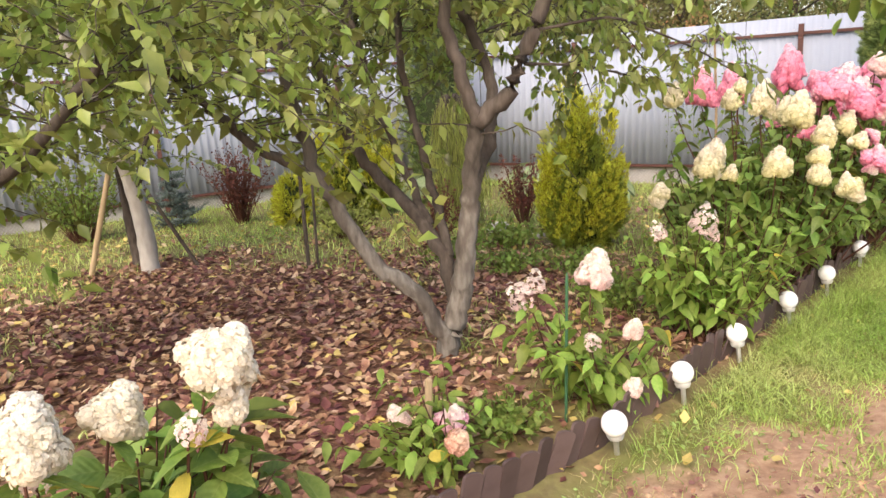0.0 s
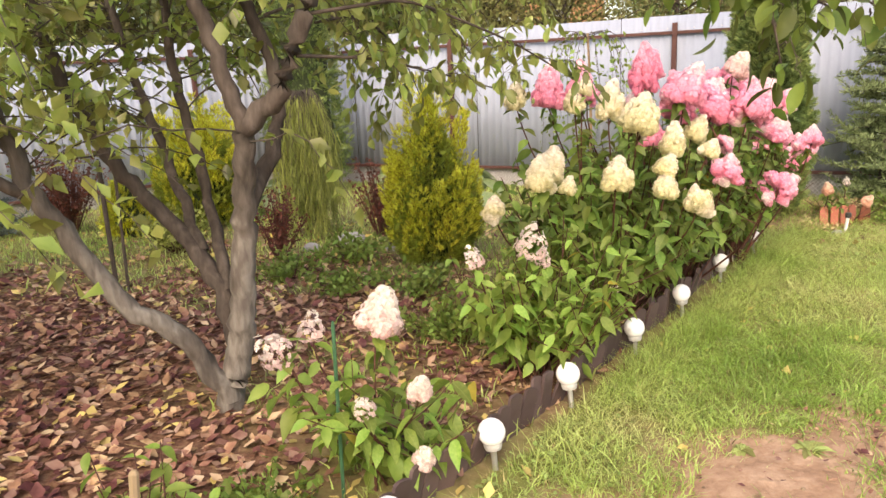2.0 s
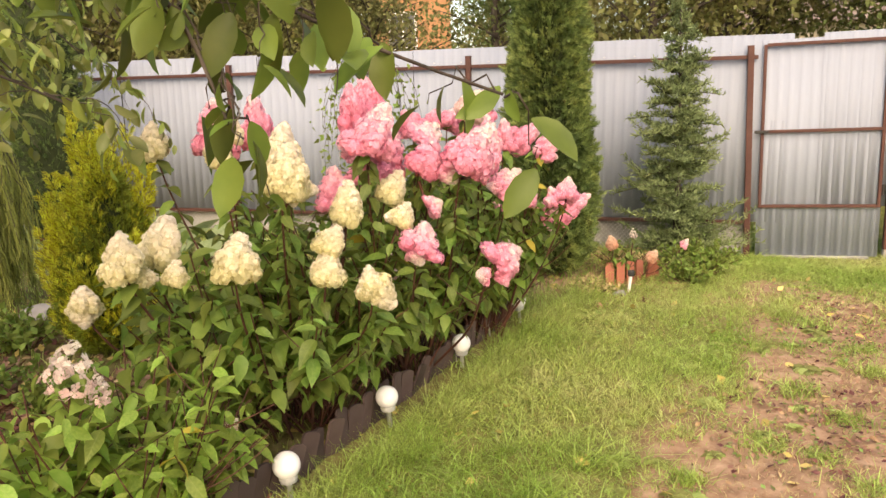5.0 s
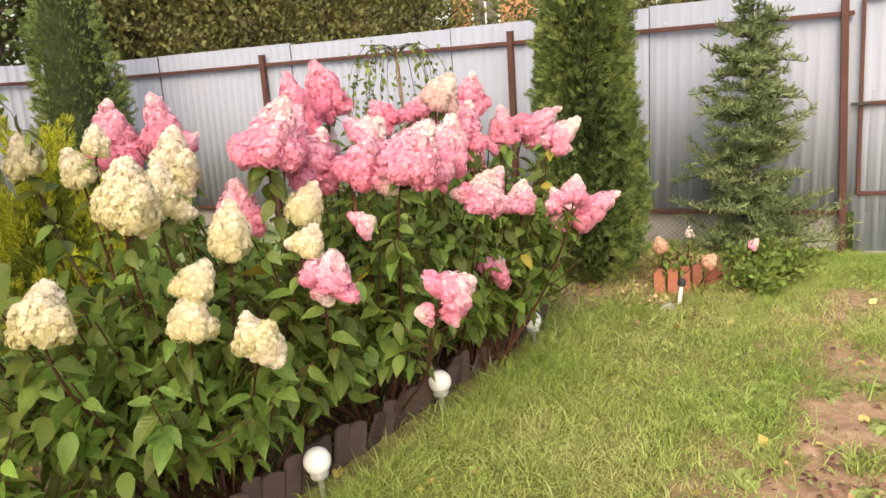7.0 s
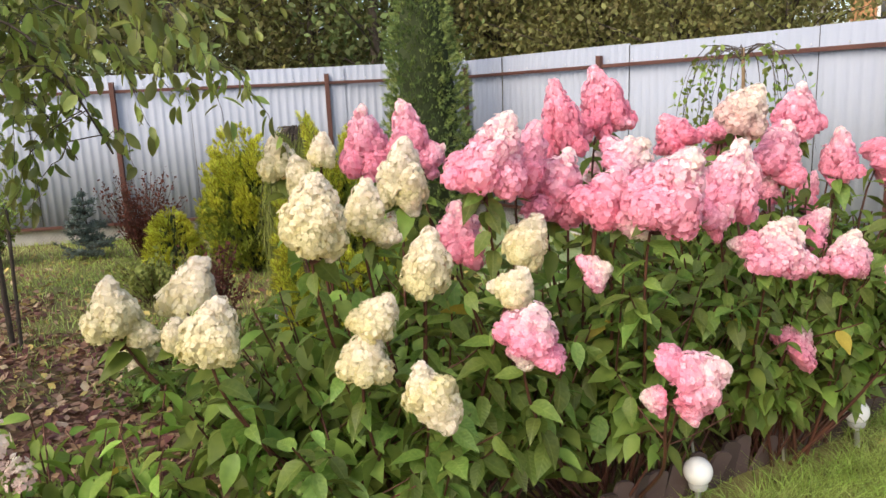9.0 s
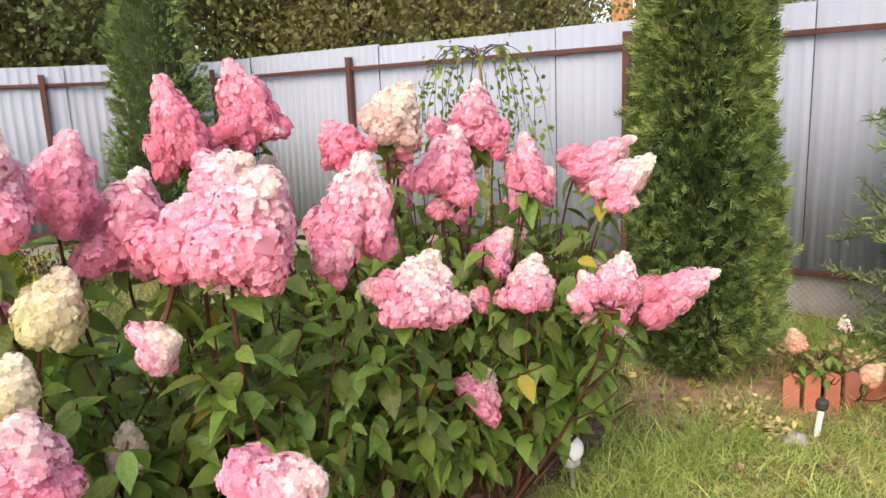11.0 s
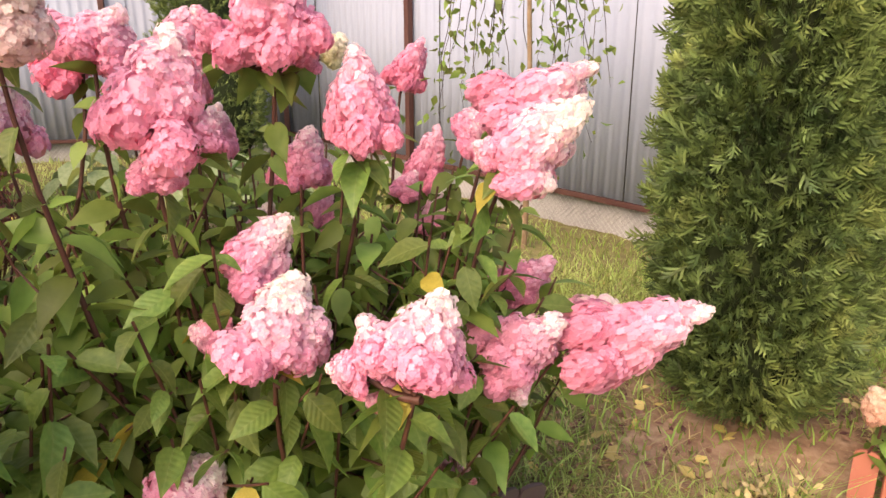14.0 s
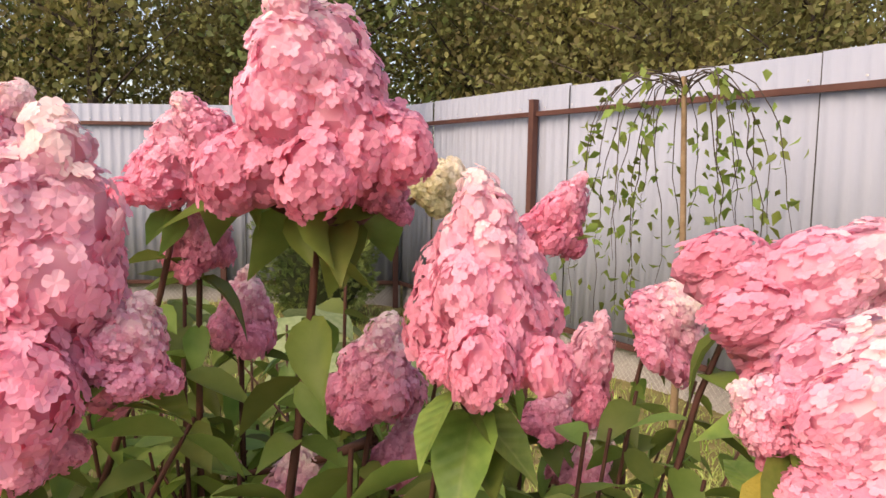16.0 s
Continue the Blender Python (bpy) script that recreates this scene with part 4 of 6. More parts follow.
    # the pieces nearest the lawn are single leaves, the inner ones one mass
    order = np.argsort(((pos + org)[:, :2] - BED) @ ACROSS - 0.35 * pos[:, 2])
    for n_, i in enumerate(order[:single]):
        me = YELLOW_LEAF if r.uniform() < 0.018 else (PALE_MESHES if pale else LEAF_MESHES)[int(r.integers(0, 4))]
        o = new("leaf", me)
        o.parent = root
        o.matrix_basis = as_matrix(turns[i], pos[i], sizes[i])
    rest = order[single:]
    if len(rest):
        which = r.integers(0, 4, len(rest))
        pieces = [scatter(*BIG_LEAVES[w], pos[rest[which == w]], turns[rest[which == w]], sizes[rest[which == w]]) for w in range(4) if (which == w).any()]
        link_mesh("foliage", *merge(pieces), M["leaf_pale"] if pale else M["leaf_mass"], root, smooth=True)["kind"] = "stuff"
    return root


C, P, D, B, W, L = "cream", "pink", "deep", "blush", "white", "lacy"
FRONT_HEADS = [
    (3.56, 6.0, 1.55, 0.2, 0.18, -72, 22, P), (3.41, 6.01, 1.51, 0.09, 0.07, -108, 36, P), (3.59, 6.11, 1.45, 0.06, 0.06, 1, 31, P),
    (3.47, 5.76, 1.4, 0.21, 0.19, 10, 16, P), (3.3, 5.85, 1.49, 0.13, 0.13, 20, 30, P), (3.53, 5.8, 1.33, 0.07, 0.08, 26, 28, P),
    (3.44, 5.76, 1.26, 0.08, 0.09, 30, 9, P), (3.73, 6.05, 1.37, 0.19, 0.14, -87, 8, P), (3.73, 6.02, 1.29, 0.07, 0.06, 15, 29, P),
    (3.64, 6.65, 1.41, 0.14, 0.1, -8, 32, D), (3.69, 6.64, 1.15, 0.17, 0.11, 6, 16, D), (3.67, 6.51, 1.09, 0.08, 0.08, 16, 30, P),
    (3.83, 6.7, 1.23, 0.13, 0.15, -2, 49, B),
]
LEAN_HEADS = [
    (4.05, 6.41, 1.34, 0.27, 0.1, -4, 62, P), (4.11, 6.12, 1.29, 0.21, 0.14, -2, 54, B), (4.07, 6.1, 1.2, 0.12, 0.1, -7, 98, P),
    (3.98, 6.11, 1.25, 0.07, 0.08, -158, 60, P), (3.99, 6.66, 0.8, 0.18, 0.13, 5, 52, D), (4.31, 6.26, 0.82, 0.31, 0.18, -4, 64, P),
    (4.18, 6.5, 0.75, 0.17, 0.17, 4, 47, P), (4.07, 6.15, 0.82, 0.2, 0.16, 6, 57, P), (4.05, 6.11, 0.72, 0.09, 0.08, -49, 134, P),
    (3.99, 5.67, 1.03, 0.15, 0.14, 41, 17, B), (3.89, 5.68, 1.0, 0.1, 0.09, -170, 29, P), (3.85, 5.64, 0.96, 0.06, 0.08, -147, 73, P),
    (3.91, 5.69, 0.88, 0.08, 0.09, -73, 138, P),
]
INNER_HEADS = [
    (3.23, 6.29, 1.26, 0.12, 0.1, 2, 8, P), (3.36, 6.27, 1.02, 0.12, 0.11, 50, 19, B), (3.49, 6.34, 1.06, 0.12, 0.08, 38, 20, P),
    (3.71, 6.6, 0.99, 0.12, 0.09, 25, 22, P), (2.73, 5.87, 1.22, 0.19, 0.15, 33, 9, P), (2.79, 6.05, 1.35, 0.22, 0.15, -13, 9, B),
]
MID_HEADS = [
    (3.72, 5.69, 1.02, 0.17, 0.16, 48, 17, B), (3.62, 5.82, 1.1, 0.16, 0.12, 25, 45, B), (3.54, 5.71, 0.96, 0.06, 0.08, -138, 70, P),
    (3.75, 5.69, 0.94, 0.06, 0.07, -29, 136, P), (3.93, 6.1, 0.52, 0.09, 0.1, 37, 34, B), (3.48, 6.28, 1.2, 0.14, 0.13, 8, 9, P),
    (3.26, 6.17, 1.39, 0.11, 0.09, -16, 12, P), (3.55, 5.63, 0.69, 0.13, 0.16, 29, 49, B), (3.55, 6.33, 1.46, 0.08, 0.09, 6, 50, C),
    (3.22, 6.24, 1.03, 0.06, 0.07, 79, 8, L), (3.35, 5.56, 1.57, 0.18, 0.18, -27, 35, W), (3.29, 5.19, 1.36, 0.24, 0.18, -30, 20, P),
    (3.44, 5.2, 1.14, 0.18, 0.18, -18, 23, B), (3.32, 5.17, 1.13, 0.09, 0.09, -170, 86, P),
]
BACK_HEADS = [
    (1.93, 5.36, 1.51, 0.24, 0.19, -76, 12, P), (2.13, 5.33, 1.53, 0.24, 0.16, -97, 14, P), (2.22, 5.34, 1.44, 0.12, 0.11, 2, 52, P),
    (2.62, 4.78, 1.48, 0.22, 0.19, -21, 21, P), (2.49, 4.83, 1.41, 0.1, 0.1, -150, 64, P), (2.67, 5.0, 1.47, 0.19, 0.14, -13, 29, P),
    (2.74, 5.14, 1.35, 0.21, 0.21, -14, 24, P), (2.66, 5.61, 1.58, 0.26, 0.15, -118, 17, D), (2.79, 5.85, 1.64, 0.25, 0.18, -119, 18, D),
    (2.86, 5.85, 1.53, 0.13, 0.12, -10, 109, D), (2.74, 5.69, 1.48, 0.11, 0.11, -87, 164, D), (2.92, 5.03, 1.32, 0.17, 0.18, -11, 33, P),
    (2.98, 5.2, 1.43, 0.14, 0.15, -13, 43, B),
]
TOP_HEADS = [
    (3.12, 4.9, 1.36, 0.23, 0.21, -17, 33, P), (3.28, 6.11, 1.49, 0.12, 0.14, -46, 18, D), (3.07, 5.98, 1.48, 0.15, 0.15, -152, 27, D),
    (3.02, 4.98, 1.23, 0.12, 0.14, -32, 142, B), (3.25, 5.1, 1.24, 0.09, 0.12, -14, 70, P), (2.44, 4.95, 1.22, 0.18, 0.16, -47, 6, P),
    (2.76, 4.6, 1.0, 0.14, 0.16, 10, 23, B), (2.74, 4.59, 0.91, 0.08, 0.09, -66, 147, B), (2.91, 4.88, 1.1, 0.08, 0.11, -4, 61, B),
    (3.21, 4.72, 0.85, 0.14, 0.16, -7, 59, B), (3.11, 4.71, 0.89, 0.07, 0.07, -173, 57, P), (3.07, 4.71, 0.77, 0.07, 0.08, -164, 87, B),
    (3.18, 4.7, 0.74, 0.07, 0.08, -71, 143, P),
]
CREAM_HEADS = [
    (1.66, 5.14, 1.47, 0.16, 0.14, -93, 13, C), (2.01, 4.86, 1.5, 0.11, 0.1, -18, 16, C), (1.93, 4.84, 1.42, 0.13, 0.12, -120, 19, C),
    (2.19, 4.45, 1.35, 0.21, 0.19, -7, 14, C), (2.21, 4.5, 1.22, 0.07, 0.08, -85, 155, C), (2.23, 4.7, 1.33, 0.16, 0.13, -10, 14, C),
    (2.3, 4.71, 1.23, 0.08, 0.09, 2, 111, C), (2.22, 5.02, 1.41, 0.22, 0.17, -54, 10, C), (2.26, 5.0, 1.29, 0.1, 0.1, -36, 155, C),
    (2.45, 4.63, 1.18, 0.18, 0.15, -9, 8, C), (2.7, 4.85, 1.21, 0.16, 0.14, -1, 32, C), (2.7, 4.68, 1.1, 0.12, 0.13, 4, 32, C),
    (2.64, 4.68, 1.09, 0.07, 0.07, -154, 84, C),
]
LOW_HEADS = [
    (2.35, 4.49, 1.05, 0.13, 0.13, 17, 32, C), (2.32, 4.45, 0.95, 0.15, 0.14, 33, 12, C), (2.49, 4.44, 0.87, 0.13, 0.12, 162, 8, C),
    (2.54, 4.43, 0.8, 0.14, 0.14, -37, 138, C), (1.7, 4.53, 1.1, 0.2, 0.17, 27, 21, C), (1.97, 4.25, 1.06, 0.17, 0.16, 36, 11, C),
    (1.58, 4.31, 1.09, 0.17, 0.15, -128, 3, C), (1.65, 4.36, 0.99, 0.09, 0.09, 23, 98, C), (1.39, 4.58, 0.89, 0.1, 0.12, 2, 10, C),
    (1.38, 4.59, 0.81, 0.1, 0.13, -87, 153, C), (1.75, 4.37, 1.0, 0.1, 0.1, -10, 11, C), (2.7, 5.04, 0.79, 0.14, 0.1, -24, 12, W),
]
hydrangea((2.2, 5.05), CREAM_HEADS + LOW_HEADS, "tall hydrangea with cream-green cone flower heads behind the edging",
          70, 0.75, 1.22, 300, 0.115, low=0.3, toward=(-0.05, -0.15), seed=3, stem_r=0.006)
hydrangea((2.85, 5.55), BACK_HEADS + TOP_HEADS, "tall hydrangea with large pink cone flower heads",
          75, 0.8, 1.28, 300, 0.108, low=0.32, toward=(-0.1, -0.2), seed=5, stem_r=0.006, fullness=0.62)
hydrangea((3.5, 6.05), FRONT_HEADS + LEAN_HEADS + MID_HEADS + INNER_HEADS, "pink and blush hydrangea leaning over the edging",
          200, 0.75, 1.38, 300, 0.103, low=0.28, toward=(-0.1, 0.22), seed=8, near_path=True, stem_r=0.006, fullness=0.6, side_shoots=3)
hydrangea((1.45, 4.1), [(1.12, 3.78, 0.8, 0.11, L), (1.44, 3.96, 0.82, 0.16, L), (1.5, 4.0, 0.72, 0.1, L), (1.9, 4.1, 0.48, 0.06, L)],
          "leafy light-green young hydrangea with few white lacy flowers", 46, 0.5, 0.86, 250, 0.1, pale=1, low=0.1, toward=(0.12, 0.05), seed=12, side_shoots=2, fullness=0.4)
hydrangea((0.72, 3.28), [(0.3, 3.05, 0.72, 0.13, L), (0.42, 3.4, 0.68, 0.12, L), (0.69, 3.28, 0.76, 0.17, W), (0.8, 3.05, 0.53, 0.11, W), (0.59, 2.95, 0.52, 0.09, L), (0.8, 3.05, 0.26, 0.09, W)],
          "small staked hydrangea with faded blush flowers beside the edging", 8, 0.3, 0.42, 90, 0.11, pale=1, low=0.05, seed=15)
hydrangea((-0.12, 2.72), [(-0.02, 2.66, 0.36, 0.12, B), (0.0, 2.45, 0.36, 0.1, "peach"), (-0.25, 2.75, 0.34, 0.1, W)],
          "low young hydrangea with faded pink flowers", 14, 0.26, 0.34, 80, 0.085, pale=1, low=0.03, seed=18)
hydrangea((-0.8, 1.55), [(-0.48, 1.47, 1.09, 0.15, 0.18, 8, 42, "ivory"), (-0.74, 1.5, 0.985, 0.12, 0.14, 40, 30, "ivory"), (-0.83, 1.3, 1.03, 0.16, 0.16, 60, 14, "ivory"), (-0.55, 1.4, 0.97, 0.08, L), (-0.47, 1.45, 0.99, 0.08, "ivory"), (-0.86, 1.34, 0.93, 0.09, L)],
          "hydrangea with large ivory flower heads and round leaves", 44, 0.42, 0.92, 200, 0.14, low=0.1, toward=(0.08, 0.0), seed=21, near_path=True)


def stick(x, y, h, r0, mat, label, tilt=(3, 2), name="plant_stake"):
    bm = bmesh.new()
    lathe(bm, ((r0, -0.05), (r0, h * 0.97), (r0 * 0.5, h)), n=8)
    o = part(name, bm, mat)
    o.matrix_basis = pose(x, y, gz(x, y), *tilt)
    return tagged(o, label, "plant stake")


stick(0.49, 3.1, 0.72, 0.007, M["green_stake"], "thin dark green coated plant stake in the bed")
stick(-0.14, 2.74, 0.38, 0.016, M["wood_stake"], "short pale wooden stake beside a young hydrangea", (-4, 5))
stick(3.55, 5.95, 1.05, 0.006, M["steel"], "thin grey metal rod supporting the hydrangea", (-2, -5))
stick(3.2, 5.6, 0.95, 0.006, M["steel"], "thin grey metal rod among hydrangea stems", (2, -7))
stick(-1.2, 6.2, 1.0, 0.018, M["bark_dark"], "slender dark sapling stake in the bed", (1, 1))
stick(-1.12, 6.2, 0.95, 0.012, M["bark_dark"], "slender dark sapling stake in the bed", (-1, 2))

# ---- trees in the garden ----
def leafy_twigs(r, starts, dirs, length, leaf, per=0.035, droop=0.5, twig_r=0.004, shape=SMALL_LEAF, hang=0.55):
    """Twigs that arch and droop, with leaves along them: tubes, and the leaves' verts and quads."""
    tubes, pos, axs, sizes = [], [], [], []
    for p, d in zip(starts, dirs):
        ln_l = length * r.uniform(0.5, 1.3)
        e = p + d * ln_l * 0.55 + np.array((0, 0, 0.06))
        f = p + d * ln_l + np.array((0, 0, -droop * ln_l * r.uniform(0.2, 1.0)))
        ln_ = smooth_line([p, e, f], 9) + r.normal(0, 0.008, (9, 3))
        tubes.append(tube(ln_, twig_r, twig_r * 0.35, 4))
        n = int(ln_l / per)
        u = np.linspace(0.15, 1, n) * 8
        q = np.stack([np.interp(u, np.arange(9), ln_[:, j]) for j in range(3)], 1) + r.normal(0, 0.012, (n, 3))
        pos.append(q)
        t = unit(ln_[-1] - ln_[0])
        a = unit(r.normal(size=(n, 3)) + t * 0.5 + np.array((0, 0, -hang)))
        axs.append(a)
        sizes.append(leaf * r.uniform(0.6, 1.25, n))
    pos, axs, sizes = np.concatenate(pos), np.concatenate(axs), np.concatenate(sizes)
    up = unit(r.normal(0, 0.6, (len(pos), 3)) + np.array((0, 0, 1.0)))
    return merge(tubes), scatter(*shape, pos, bases(axs, up), sizes)


def orchard_tree(base, limbs, label, twigs, leaf, seed, low=1.2, reach=1.0, extra=(), bark="bark", name="tree", leaf_mat="apple_leaf", per=0.035):
    """limbs: (points, start radius, end radius) in the world; twigs: how many grow from each upper limb."""
    r = np.random.default_rng(seed)
    org = np.array((base[0], base[1], gz(*base)))
    root = thing(name, org, label, "tree")
    starts, dirs = [], []
    centre = np.array((base[0], base[1]))
    for pts, r0, r1 in limbs:
        ln_ = smooth_line(np.array(pts) - org, 6 * len(pts))
        ln_[1:-1] += r.normal(0, 0.006, (len(ln_) - 2, 3))
        link_mesh("trunk" if r0 > 0.055 else "limb", *tube(ln_, r0, r1, 10, 0.04), M[bark if r0 > 0.046 else "bark_dark"], root, smooth=True)
        for _ in range(twigs):
            i = int(r.integers(len(ln_) // 3, len(ln_)))
            if ln_[i][2] < low - org[2]:
                continue
            a = r.uniform(0, 2 * np.pi)
            starts.append(ln_[i])
            dirs.append(unit(np.array((math.cos(a), math.sin(a), r.uniform(-0.1, 0.7)))))
    t, l = leafy_twigs(r, starts, dirs, reach, leaf, per=per)
    link_mesh("twig_growth", *t, M["bark_dark"], root)["kind"] = "stuff"
    link_mesh("crown", *l, M[leaf_mat], root)["kind"] = "stuff"
    for pts, n_tw, ln_len in extra:
        ln_ = smooth_line(np.array(pts) - org, 20)
        link_mesh("branch", *tube(ln_, 0.009, 0.003, 6, 0.03), M["bark_dark"], root, smooth=True)
        k = r.integers(5, 20, n_tw)
        a = r.uniform(0, 2 * np.pi, n_tw)
        d = unit(np.stack([np.cos(a), np.sin(a), r.uniform(-0.9, 0.2, n_tw)], 1))
        t, l = leafy_twigs(r, ln_[k], d, ln_len, leaf * (1.3 if ln_len < 0.2 else 1.0), per=0.036 if ln_len < 0.2 else 0.026, droop=0.4, twig_r=0.0025, shape=HANGING_LEAF, hang=1.3)
        link_mesh("twig_growth", *t, M["bark_dark"], root)["kind"] = "stuff"
        # short overhanging twigs take the leaf colour painted darker, as in shade
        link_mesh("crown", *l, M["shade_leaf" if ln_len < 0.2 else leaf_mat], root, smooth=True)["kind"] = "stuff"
    return root


orchard_tree((-0.05, 3.98), [
    ([(-0.05, 3.96, 0.0), (-0.03, 3.93, 0.18), (0.07, 3.88, 0.5), (0.13, 3.82, 0.91), (0.17, 3.82, 1.2), (0.21, 3.73, 1.45)], 0.07, 0.044),
    ([(0.21, 3.73, 1.43), (0.36, 3.69, 1.55), (0.45, 3.63, 1.73), (0.55, 3.61, 1.97), (0.68, 3.53, 2.38), (0.9, 3.4, 2.9)], 0.045, 0.02),
    ([(0.21, 3.73, 1.43), (0.15, 3.73, 1.63), (0.09, 3.76, 1.88), (0.06, 3.75, 2.27), (0.1, 3.7, 2.9)], 0.038, 0.018),
    ([(0.17, 3.86, 1.1), (0.32, 4.06, 1.41), (0.3, 4.16, 1.71), (0.17, 4.23, 2.1), (0.2, 4.5, 2.8)], 0.04, 0.018),
    ([(-0.02, 3.9, 0.2), (-0.16, 3.82, 0.55), (-0.37, 3.74, 0.72), (-0.52, 3.71, 1.01), (-0.63, 3.65, 1.28), (-0.69, 3.59, 1.62), (-0.72, 3.49, 2.0), (-0.71, 3.42, 2.6)], 0.05, 0.02),
    ([(-0.6, 3.66, 1.22), (-0.83, 3.5, 1.38), (-1.0, 3.3, 1.6), (-1.15, 3.1, 1.85), (-1.3, 2.9, 2.2)], 0.026, 0.012),
    ([(0.05, 3.9, 0.4), (-0.02, 3.97, 0.75), (-0.16, 4.06, 0.95), (-0.4, 4.16, 1.2), (-0.56, 4.14, 1.53), (-0.66, 4.08, 1.96), (-0.68, 4.01, 2.5)], 0.045, 0.02),
    ([(0.02, 3.95, 0.7), (-0.07, 4.22, 1.17), (-0.17, 4.33, 1.64), (-0.18, 4.4, 2.14), (-0.1, 4.7, 2.7)], 0.03, 0.015),
    ([(-0.08, 4.02, 0.88), (-0.25, 4.31, 1.29), (-0.37, 4.4, 1.65), (-0.45, 4.46, 2.06), (-0.6, 4.7, 2.6)], 0.028, 0.014)],
    "multi-stemmed orchard tree with grey bark and yellowing green leaves", 31, 0.07, 31, 1.3, 0.85,
    extra=(([(0.62, 3.55, 2.2), (1.2, 3.2, 2.12), (1.75, 2.9, 1.92), (2.0, 2.85, 1.78), (2.2, 2.8, 1.67), (2.43, 2.74, 1.58)], 30, 0.17),
           ([(1.5, 3.0, 2.03), (1.8, 2.86, 1.86), (1.92, 2.81, 1.72), (1.97, 2.83, 1.56)], 17, 0.15),
           ([(1.6, 2.95, 1.98), (1.85, 2.78, 1.88), (2.05, 2.68, 1.78), (2.15, 2.66, 1.7)], 9, 0.14),
           ([(0.5, 3.62, 1.85), (0.9, 3.7, 1.9), (1.35, 3.85, 1.72), (1.6, 3.95, 1.58)], 14, 0.25),
           ([(0.45, 3.65, 1.7), (0.75, 3.8, 1.68), (1.05, 3.9, 1.6), (1.3, 3.95, 1.52)], 12, 0.22),
           ([(0.2, 4.3, 2.3), (0.6, 4.7, 2.25), (1.0, 4.9, 2.05), (1.15, 5.0, 1.75)], 15, 0.4),
           ([(0.3, 4.1, 1.9), (0.7, 4.4, 2.05), (1.1, 4.55, 1.95), (1.3, 4.6, 1.7)], 13, 0.36),
           ([(0.6, 4.7, 2.2), (0.9, 4.95, 2.25), (1.2, 5.1, 2.1), (1.4, 5.15, 1.85)], 12, 0.36),
           ([(0.5, 4.6, 1.9), (0.75, 4.8, 1.95), (0.95, 4.9, 1.75), (1.05, 4.95, 1.5)], 16, 0.34),
           ([(0.4, 4.7, 2.5), (0.8, 5.1, 2.6), (1.1, 5.35, 2.4), (1.25, 5.4, 2.15)], 12, 0.4),
           ([(0.2, 4.4, 2.5), (0.5, 5.0, 2.4), (0.7, 5.3, 2.1), (0.8, 5.4, 1.75)], 16, 0.4),
           ([(0.6, 3.6, 2.3), (1.0, 4.1, 2.4), (1.35, 4.4, 2.25), (1.5, 4.5, 2.0)], 11, 0.36),
           ([(-0.1, 4.5, 2.3), (-0.2, 5.2, 2.05), (0.0, 5.6, 1.75), (0.1, 5.7, 1.45)], 13, 0.38)))
orchard_tree((-2.74, 6.6), [
    ([(-2.74, 6.61, 0.1), (-2.73, 6.59, 0.6), (-2.76, 6.52, 1.03), (-2.82, 6.41, 1.54), (-2.95, 6.21, 2.2), (-3.0, 6.0, 3.0)], 0.085, 0.03),
    ([(-2.74, 6.55, 0.9), (-2.5, 6.4, 1.4), (-2.2, 6.2, 1.9), (-2.0, 6.0, 2.6)], 0.035, 0.015),
    ([(-2.78, 6.5, 1.2), (-2.9, 6.9, 1.7), (-3.0, 7.2, 2.4)], 0.03, 0.015)],
    "limewashed fruit tree with a dark crown", 44, 0.075, 33, 1.1, 1.1, bark="bark_lime")
orchard_tree((-2.95, 6.85), [
    ([(-2.94, 6.85, 0.1), (-2.95, 6.8, 0.97), (-2.94, 6.72, 1.39), (-2.75, 6.79, 2.01), (-2.6, 6.9, 2.8)], 0.055, 0.025)],
    "thin brown-barked fruit tree", 38, 0.07, 34, 1.2, 0.9, bark="bark_dark")
orchard_tree((-3.4, 3.6), [
    ([(-3.4, 3.6, 0.1), (-3.3, 3.5, 0.8), (-2.9, 3.2, 1.2), (-2.2, 3.05, 1.2), (-1.75, 3.02, 1.42), (-1.34, 3.01, 1.77), (-1.1, 2.9, 2.1)], 0.07, 0.012),
    ([(-3.3, 3.5, 0.8), (-3.2, 3.6, 1.6), (-2.9, 3.9, 2.4), (-2.5, 4.2, 3.0)], 0.05, 0.02),
    ([(-2.9, 3.9, 2.2), (-2.2, 4.1, 2.4), (-1.6, 4.3, 2.3)], 0.03, 0.01)],
    "old fruit tree with a low bent branch", 85, 0.085, 35, 1.0, 1.0, bark="bark_dark")


def pole(p, q, r0, mat, label, category, name):
    v, f = tube(smooth_line([p, q], 5), r0, r0 * 0.85, 8, 0.04)
    return tagged(link_mesh(name, v, f, mat, smooth=True), label, category)


pole((-3.27, 6.49, 0.1), (-2.95, 6.66, 1.25), 0.028, M["wood_stake"], "leaning round wooden tree prop", "tree prop", "tree_prop")
pole((-2.3, 6.7, 0.12), (-2.65, 6.55, 0.95), 0.02, M["bark_dark"], "leaning dark wooden tree prop", "tree prop", "tree_prop")

